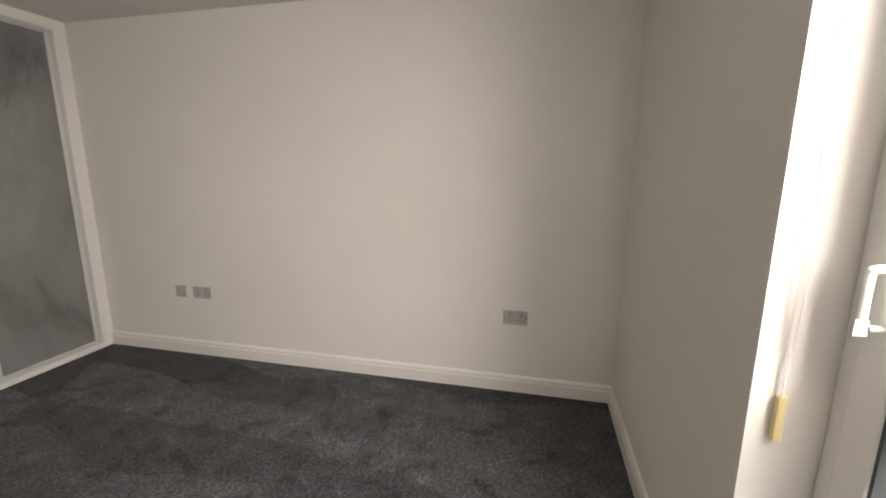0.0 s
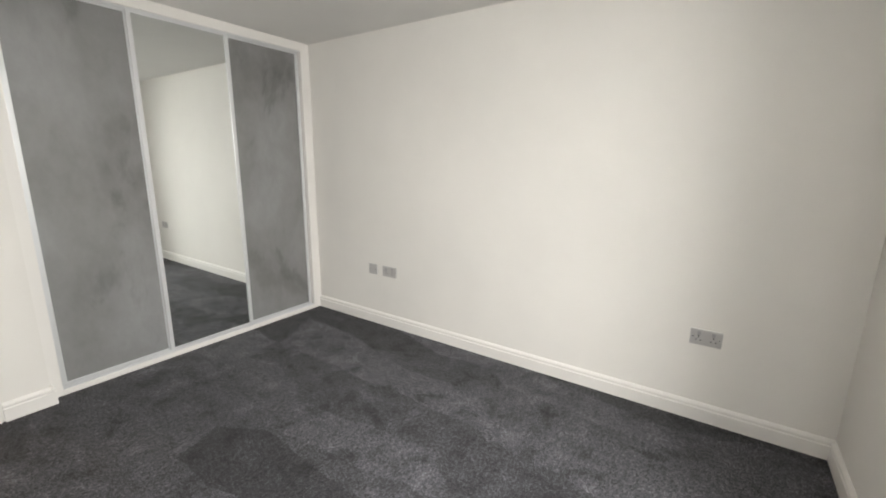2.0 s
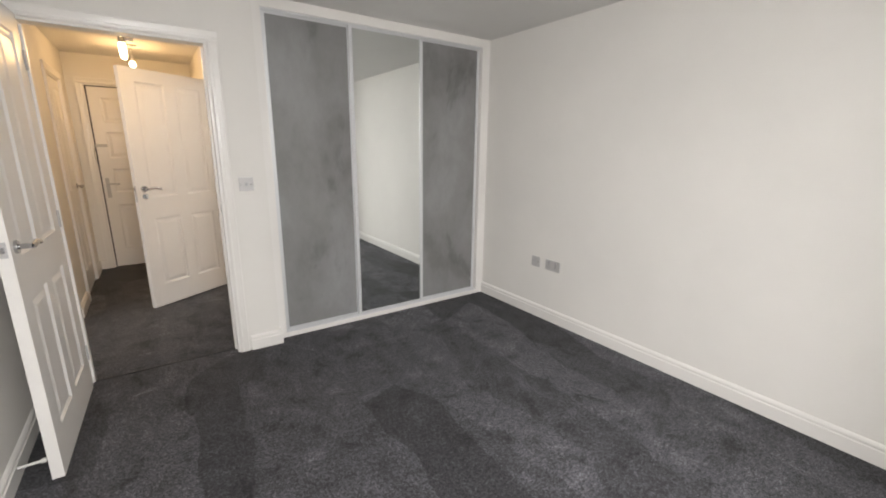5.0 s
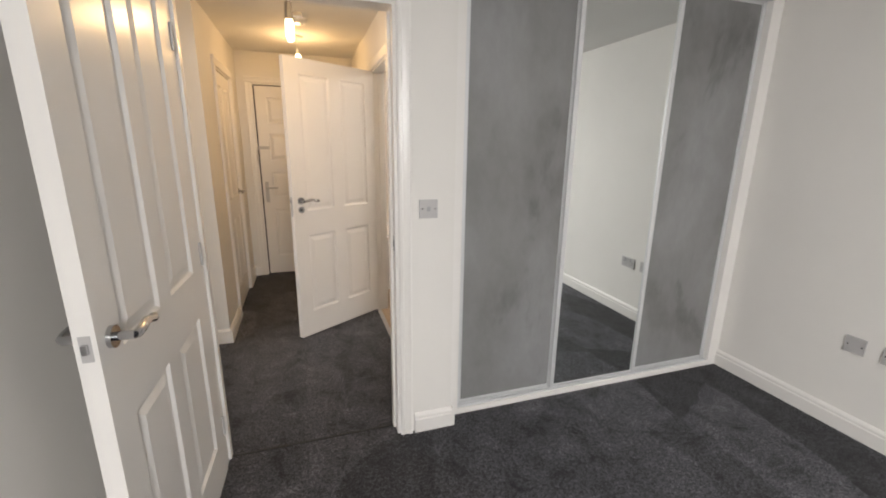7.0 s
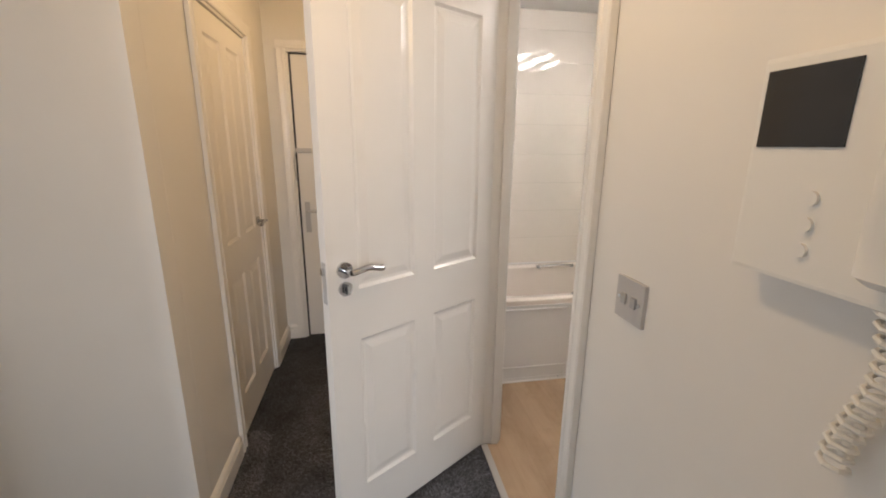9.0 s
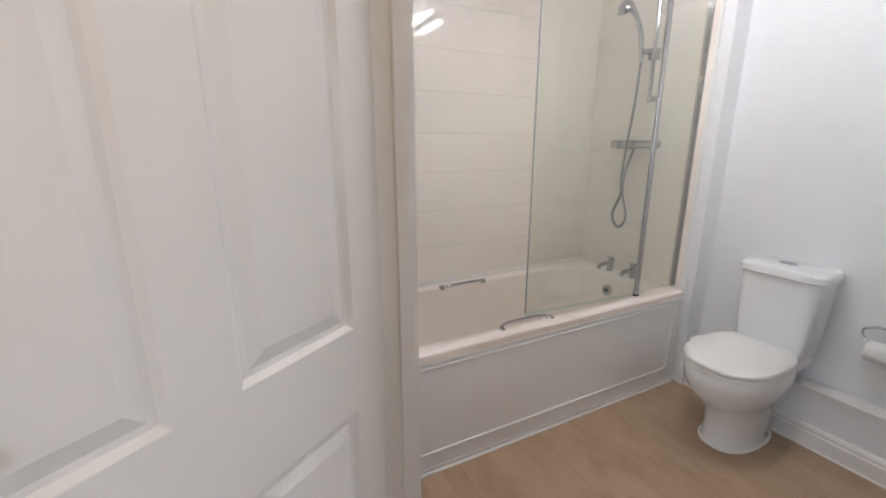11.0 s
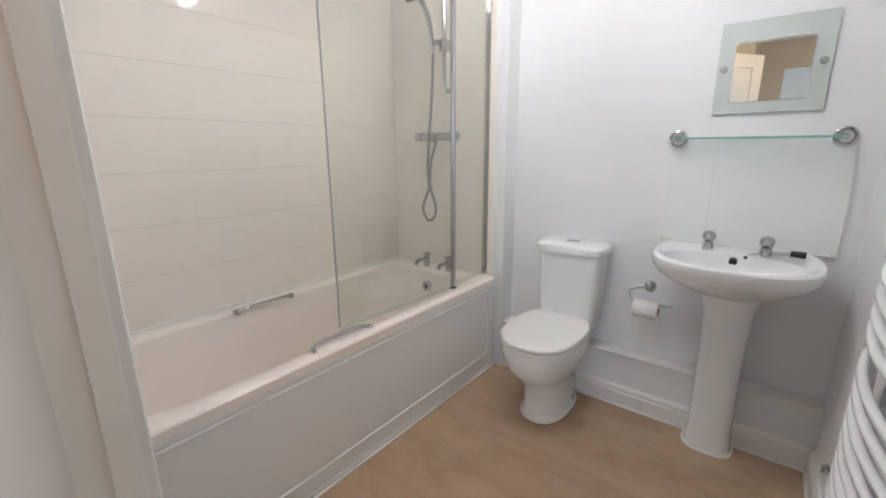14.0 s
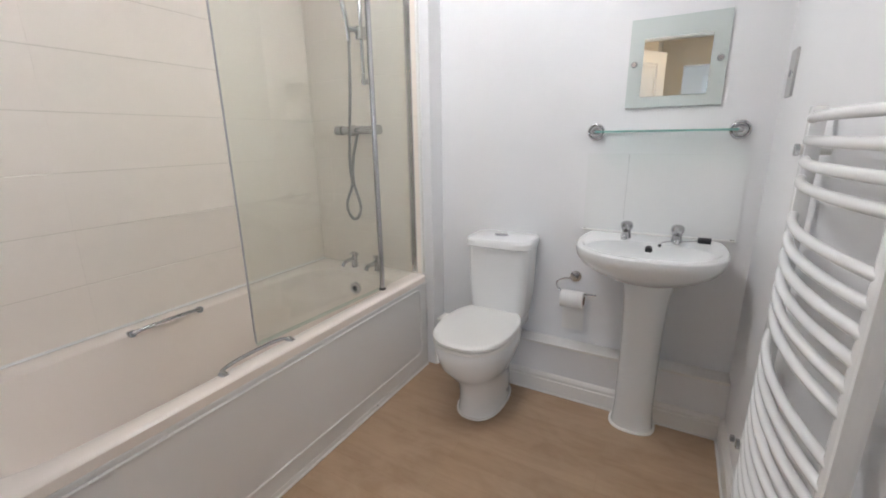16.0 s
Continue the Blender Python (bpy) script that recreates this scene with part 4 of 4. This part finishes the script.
# ---- bathroom: toilet ----
TY = 1.634
wc = thing("toilet", "white close-coupled toilet with closed seat and lid", "toilet", bpose(-0.30, TY, 0))
pan_rings = []
for z, cx, rx, ry, pw_ in ((0.002, 0.012, 0.185, 0.105, 2.4), (0.02, 0.012, 0.181, 0.10, 2.4), (0.10, 0.014, 0.180, 0.098, 2.4), (0.17, 0.005, 0.188, 0.102, 2.4), (0.23, -0.025, 0.215, 0.125, 2.3),
                           (0.29, -0.055, 0.24, 0.155, 2.3), (0.35, -0.062, 0.25, 0.172, 2.3), (0.385, -0.064, 0.252, 0.176, 2.3), (0.398, -0.064, 0.246, 0.170, 2.3)):
    pan_rings.append(oval(cx, 0, z, rx, ry, 48, pw_))
part("pan", loft(pan_rings), CHINA, wc, "white china pedestal pan", True)
part("pan_shelf", box(0.08, 0.29, -0.125, 0.125, 0.34, 0.405), CHINA, wc, "", True, 0.014)


def seat_ring(z, k):
    """A rounded D that narrows towards the hinges."""
    ring = []
    for x, y, _ in oval(-0.065, 0, 0, 0.252 * k, 0.176 * k, 56, 2.5):
        u = max(0.0, (x + 0.02) / 0.20)
        ring.append((x, y * (1 - 0.24 * u * u), z))
    return ring


part("seat", loft([seat_ring(z, k) for z, k in ((0.400, 0.97), (0.404, 1.0), (0.414, 1.0), (0.418, 0.985))]), SEAT, wc, "white toilet seat", True)
part("lid", loft([seat_ring(z, k) for z, k in ((0.421, 0.98), (0.425, 1.005), (0.434, 1.005), (0.441, 0.975), (0.444, 0.89), (0.445, 0.5))]), SEAT, wc, "closed white lid", True)
for s in (-1, 1):
    part("seat_hinge", rod((0.185, s * 0.075 - 0.02, 0.425), (0.185, s * 0.075 + 0.02, 0.425), 0.012), CHROME, wc, smooth=True)
part("cistern", loft([oval(0.196, -0.008, z, rx, ry, 56, 6, 0.294) for z, rx, ry in ((0.406, 0.082, 0.122), (0.412, 0.089, 0.132), (0.43, 0.092, 0.137), (0.58, 0.098, 0.147), (0.755, 0.102, 0.153), (0.760, 0.102, 0.153))]), CHINA, wc, "white china cistern", True)
part("cistern_lid", loft([oval(0.192, -0.008, z, rx, ry, 56, 5, 0.294) for z, rx, ry in ((0.757, 0.105, 0.157), (0.762, 0.112, 0.163), (0.788, 0.113, 0.164), (0.798, 0.106, 0.157), (0.802, 0.07, 0.12))]), CHINA, wc, "", True)
part("flush_button", loft([oval(0.19, 0, z, 0.021 * k, 0.032 * k, 28) for z, k in ((0.800, 1.1), (0.807, 1.1), (0.808, 0.95), (0.810, 0.9))]), CHROME, wc, "chrome dual flush button", True)
part("floor_bolt", rod((0.06, -0.103, 0.05), (0.06, -0.088, 0.05), 0.008), SLATE, wc)
part("base_sealant", tube([(x, y, 0.005) for x, y, z in oval(0.012, 0, 0, 0.186, 0.106, 48, 2.4)], 0.006, seg=8, closed=True), SEALANT, wc, "white sealant bead", True)

# ---- bathroom: basin ----
SINK_Y, SINK_Z = 0.985, 0.845
bs = thing("pedestal_basin", "white china pedestal basin with two chrome taps", "basin", bpose(-0.005, SINK_Y, 0))


def basin_ring(z, front, half, inset_back=0.0, power=2.5, cx=None):
    x1 = -inset_back
    cx = -front * 0.40 if cx is None else cx
    ring = []
    for k in range(64):
        a = 2 * math.pi * k / 64
        ca, sa = math.cos(a), math.sin(a)
        rx = front + cx if ca < 0 else -cx + 0.12
        x = cx + rx * math.copysign(abs(ca) ** (2 / power), ca)
        y = half * math.copysign(abs(sa) ** (2 / power), sa)
        ring.append((min(x, x1), y, z))
    return ring


br = [basin_ring(SINK_Z + z, front, half) for z, front, half in ((-0.175, 0.20, 0.10), (-0.15, 0.26, 0.145), (-0.11, 0.345, 0.205), (-0.072, 0.405, 0.248), (-0.045, 0.427, 0.265), (-0.02, 0.435, 0.271), (-0.006, 0.434, 0.270))]
br += [basin_ring(SINK_Z, 0.428, 0.265), basin_ring(SINK_Z, 0.408, 0.248, 0.02)]
br += [[(x, y, SINK_Z + z) for x, y, _ in oval(cx, 0, 0, rx, ry, 64, power)] for z, cx, rx, ry, power in ((-0.008, -0.255, 0.145, 0.226, 2.3), (-0.03, -0.252, 0.134, 0.212, 2.3), (-0.09, -0.255, 0.105, 0.16, 2.2), (-0.125, -0.245, 0.055, 0.08, 2.1), (-0.13, -0.24, 0.02, 0.025, 2.0))]


part("bowl", loft(br), CHINA, bs, "glossy white china bowl", True)
part("pedestal", loft([oval(-0.14, -0.012, z, rx, ry, 40, 2.6, -0.088) for z, rx, ry in ((0.002, 0.078, 0.088), (0.02, 0.075, 0.084), (0.10, 0.070, 0.078), (0.45, 0.071, 0.079), (0.62, 0.077, 0.087), (0.735, 0.095, 0.108))]), CHINA, bs, "white china pedestal", True)
part("base_sealant", tube([(x, y, 0.005) for x, y, z in oval(-0.14, -0.012, 0, 0.080, 0.090, 40, 2.6, -0.09)], 0.0065, seg=8, closed=True), SEALANT, bs, "white sealant bead", True)
for dy in (0.095, -0.095):
    tx, ty = -0.072, dy
    tp = part("basin_tap", rod((tx, ty, SINK_Z - 0.004), (tx, ty, SINK_Z + 0.030), 0.021, r2=0.017), CHROME, bs, "chrome basin pillar tap", True)
    part("spout", tube(smooth_line([(tx, ty, SINK_Z + 0.018), (tx - 0.035, ty, SINK_Z + 0.022), (tx - 0.068, ty, SINK_Z + 0.016), (tx - 0.076, ty, SINK_Z + 0.004)], 5), 0.0115), CHROME, tp, smooth=True)
    part("tap_head", loft([oval(tx, ty, SINK_Z + z, r, r, 24) for z, r in ((0.028, 0.014), (0.034, 0.022), (0.05, 0.025), (0.062, 0.021), (0.068, 0.010))]), CHROME, tp, smooth=True)
part("overflow", rod((-0.118, 0.0, SINK_Z - 0.030), (-0.131, 0.0, SINK_Z - 0.036), 0.014), DARK, bs, "dark overflow hole")
part("waste", rod((-0.24, 0, SINK_Z - 0.132), (-0.24, 0, SINK_Z - 0.124), 0.022), CHROME, bs, smooth=True)
plug = thing("basin_plug", "black rubber plug with ball chain lying on the basin rim", "plug", bpose(-0.085, SINK_Y - 0.19, SINK_Z + 0.001))
part("stopper", rod((0, -0.023, 0.0125), (0, 0.022, 0.0125), 0.0125, r2=0.0115), DARK, plug, smooth=True)
part("chain", tube(smooth_line([(0.0, 0.02, 0.010), (-0.006, 0.06, 0.004), (-0.02, 0.10, 0.004), (-0.05, 0.14, 0.003), (-0.075, 0.150, -0.004)], 6), 0.0028, seg=6), SLATE, plug, "dark ball chain")
part("chain_end", loft([oval(-0.078, 0.152, -0.006 + z, k, k, 14) for z, k in ((-0.006, 0.003), (0, 0.008), (0.006, 0.003))]), DARK, plug, smooth=True)

sp = thing("splashback", "white glazed tile splashback above the basin", "splashback", bpose(-0.004, 0.979, 0.8475))
for y0, y1 in ((-0.293, 0.1247), (0.1253, 0.293)):
    part("tile", box(-0.009, 0, y0, y1, 0, 0.340), CHINA, sp, "", bevel=0.0008)
part("sealant_strip", tube([(-0.010, -0.293, 0.002), (-0.010, 0.293, 0.002)], 0.005, seg=8), SEALANT, sp)
for s in (-1, 1):
    part("edge_stain", box(-0.012, -0.009, s * 0.275, s * 0.292, 0, 0.008), WOOD, sp, "rust-brown stained sealant end", bevel=0.0008)

mr = thing("wall_mirror", "square wall mirror with smoked border and chrome studs", "mirror", bpose(-0.004, 0.973, 1.537))
mw, mh = 0.168, 0.165
part("border", box(-0.012, -0.006, -mw, mw, -mh, mh), SMOKED, mr, "tinted bevelled border", bevel=0.0015)
part("mirror_glass", box(-0.015, -0.0125, -mw + 0.052, mw - 0.052, -mh + 0.042, mh - 0.072), MIRROR, mr, "", bevel=0.001)
part("backing", box(-0.006, 0, -mw + 0.02, mw - 0.02, -mh + 0.02, mh - 0.02), SLATE, mr)
for s in (-1, 1):
    part("stud", loft([[(-0.012 - z, s * (mw - 0.022) + p[0], p[1]) for p in oval(0, 0, 0, r, r, 20)] for z, r in ((0, 0.012), (0.008, 0.012), (0.014, 0.008))]), CHROME, mr, "chrome fixing stud", True)

shf = thing("glass_shelf", "narrow glass shelf on round chrome brackets", "shelf", bpose(-0.004, 0.988, 1.28))
part("shelf_glass", box(-0.115, -0.010, -0.245, 0.245, -0.004, 0.004), SHELFGLASS, shf, "green-edged glass")
part("shelf_edge", box(-0.1165, -0.1152, -0.245, 0.245, -0.004, 0.004), GLASSEDGE, shf, "green ground glass edge")
for s in (-1, 1):
    y = s * 0.258
    ring = part("bracket", tube([(-0.012, y + 0.030 * math.cos(a * math.pi / 16), 0.030 * math.sin(a * math.pi / 16)) for a in range(32)], 0.0055, seg=8, closed=True), CHROME, shf, "round chrome bracket ring", True)
    part("boss", rod((0, y, 0), (-0.03, y, 0), 0.019), CHROME, ring, smooth=True)
    part("arm", rod((-0.03, y, 0), (-0.06, y - s * 0.02, 0), 0.009), CHROME, ring, smooth=True)

rh = thing("toilet_roll_holder", "round chrome toilet roll holder with open arm", "roll holder", bpose(-0.004, 1.288, 0.613))
part("flange", rod((0, 0, 0), (-0.012, 0, 0), 0.026), CHROME, rh, smooth=True)
part("boss", rod((-0.012, 0, 0), (-0.05, 0, 0), 0.012), CHROME, rh, smooth=True)
part("arm", tube(smooth_line([(-0.045, 0, 0.0), (-0.052, 0.045, -0.002), (-0.055, 0.078, -0.025), (-0.055, 0.062, -0.062), (-0.055, 0.02, -0.066), (-0.055, -0.09, -0.066), (-0.055, -0.105, -0.060)], 6), 0.0042, seg=8), CHROME, rh, smooth=True)
tr = thing("toilet_roll", "half-used white toilet roll hanging on the holder", "toilet roll", bpose(-0.059, 1.286, 0.513))
part("paper", loft([[(p[0], y, p[1]) for p in oval(0, 0, 0, r, r, 36)] for y, r in ((0.052, 0.035), (0.054, 0.041), (-0.049, 0.041), (-0.051, 0.035))]), PAPER, tr, smooth=True)
part("card_core", rod((0, -0.0525, 0), (0, 0.0555, 0), 0.021), CARD, tr, "brown card core")
part("loose_sheet", box(0.0385, 0.040, -0.05, 0.053, -0.172, 0.0), PAPER, tr, "hanging loose sheet")

# ---- bathroom: towel radiator ----
RX0, RX1, RZ0, RZ1 = -0.725 + DX, -1.25 + DX, 0.22, 1.322
tw = thing("towel_radiator", "white curved-bar heated towel rail on the wall", "towel rail", pose((RX0 + RX1) / 2, RAD_Y, 0))
rw = (RX0 - RX1) / 2
for s in (-1, 1):
    part("upright", box(s * rw - 0.018, s * rw + 0.018, 0.020, 0.050, RZ0, RZ1), ENAMEL, tw, "white steel upright", bevel=0.008)
zs_ = [1.294, 1.249, 1.205, 1.163] + [1.079 - 0.0424 * k for k in range(6)] + [0.781 - 0.0445 * k for k in range(8)] + [0.395 - 0.0445 * k for k in range(4)]
bar_mesh = None
for z in zs_:
    if bar_mesh is None:
        first = part("bar", tube([(rw * u, 0.040 + 0.036 * (1 - u * u), 0) for u in (i / 12 - 1 for i in range(25))], 0.0098, seg=12), ENAMEL, tw, smooth=True)
        bar_mesh = first.data
        first.location = (0, 0, z)
    else:
        ob = new("bar", bar_mesh)
        ob.parent = tw
        ob.location = (0, 0, z)
for s in (-1, 1):
    for z in (1.227, 0.43):
        br_ = part("wall_bracket", rod((s * rw, 0, z), (s * rw, 0.056, z), 0.012), PLASTIC, tw, "white wall bracket", True)
        part("bracket_cap", rod((s * rw, 0.056, z), (s * rw, 0.064, z), 0.014), CHROME, br_, smooth=True)
for s in (-1, 1):
    v = part("valve", rod((s * rw, 0.035, 0.14), (s * rw, 0.035, RZ0), 0.013), CHROME, tw, "chrome radiator valve", True)
    part("tail_pipe", tube([(s * rw, 0.035, 0.16), (s * rw, 0.0, 0.16)], 0.008), CHROME, v, smooth=True)
stopper = thing("pipe_clip", "small grey pipe clip low on the bathroom wall", "clip", pose(-0.34 + DX, RAD_Y, 0.19))
part("body", box(-0.008, 0.008, 0, 0.014, -0.01, 0.01), SLATE, stopper, bevel=0.002)

# ---- bathroom: crystal ceiling light ----
cl = thing("cube_ceiling_light", "lit ceiling light with a cluster of glass cubes", "ceiling light", pose(-0.94, 1.645, H))
part("base_plate", box(-0.17, 0.17, -0.17, 0.17, -0.02, 0), CHROME, cl, "square chrome plate", bevel=0.004)
for i in range(5):
    for j in range(5):
        x, y = (i - 2) * 0.078, (j - 2) * 0.078
        drop = 0.03 + 0.028 * ((i * 2 + j * 3) % 3)
        cube = part("glass_cube", box(x - 0.017, x + 0.017, y - 0.017, y + 0.017, -0.02 - drop - 0.034, -0.02 - drop), CUBE_GLOW, cl, "lit glass cube", bevel=0.004)
        part("cube_wire", rod((x, y, -0.02 - drop), (x, y, -0.02), 0.002, seg=6), CHROME, cl)

# ---- bathroom: wall tiles, one by one ----
TW, TH, GAP, JOINT = 0.598, 0.2065, 0.0026, 0.0002
tile_bm = box(-TW / 2 + JOINT / 2, TW / 2 - JOINT / 2, -0.009, 0, -TH / 2 + GAP / 2, TH / 2 - GAP / 2)


def ease_long_edges(bm):
    """Rounds the long level edges alone; the ends butt."""
    long_edges = [e for e in bm.edges if abs(e.verts[0].co.x - e.verts[1].co.x) > 0.02]
    bmesh.ops.bevel(bm, geom=long_edges, offset=0.0012, segments=2, profile=0.5, affect="EDGES")
    return bm


first_tile = part("tile", ease_long_edges(tile_bm), TILE, north)
tile_data = first_tile.data
ROW0 = 0.5435
z_start = ROW0 + TH / 2
tx0 = -0.147 + DX - TW / 2
spots = [(tx0 - TW * i, z_start + TH * j) for j in range(9) for i in range(5) if z_start + TH * j < H]
half_data = {}


def fitted_tile(w, h):
    key = (round(w, 4), round(h, 4))
    if key not in half_data:
        bm = box(-w / 2 + JOINT / 2, w / 2 - JOINT / 2, -0.009, 0, -h / 2 + GAP / 2, h / 2 - GAP / 2)
        ease_long_edges(bm)
        d = bpy.data.meshes.new("tile")
        bm.to_mesh(d)
        bm.free()
        d.materials.append(TILE)
        half_data[key] = d
    return half_data[key]


used_first = False
for x, z in spots:
    x0, x1 = max(x - TW / 2, BATHX0 + 0.005), x + TW / 2
    z0, z1 = z - TH / 2, min(z + TH / 2, H - 0.001)
    if x1 - x0 < 0.03 or z1 - z0 < 0.02:
        continue
    if not used_first:
        ob, used_first = first_tile, True
    else:
        ob = new("tile", fitted_tile(x1 - x0, z1 - z0))
        ob.parent = north
    ob.matrix_basis = pose((x0 + x1) / 2, TILE_Y, (z0 + z1) / 2, random.uniform(-0.12, 0.12), 0, 0)
ends = [(COL_Y + 0.062, COL_Y + 0.062 + TW - 0.03), (COL_Y + 0.062 + TW - 0.03, TILE_Y - 0.010)]
for j in range(9):
    z0, z1 = ROW0 + TH * j, min(ROW0 + TH * (j + 1), H - 0.001)
    if z1 - z0 < 0.02:
        continue
    for y0, y1 in ends:
        ob = new("tile", fitted_tile(y1 - y0, z1 - z0))
        ob.parent = endwall
        ob.matrix_basis = pose(END_X, (y0 + y1) / 2, (z0 + z1) / 2, random.uniform(-0.2, 0.2), 0, -90)
setting("tile_trim", box(END_X - 0.011, END_X + 0.011, COL_Y + 0.050, COL_Y + 0.060, RIM + 0.004, H), PLASTIC, "white plastic tile edge trim", "tile trim", bevel=0.003)
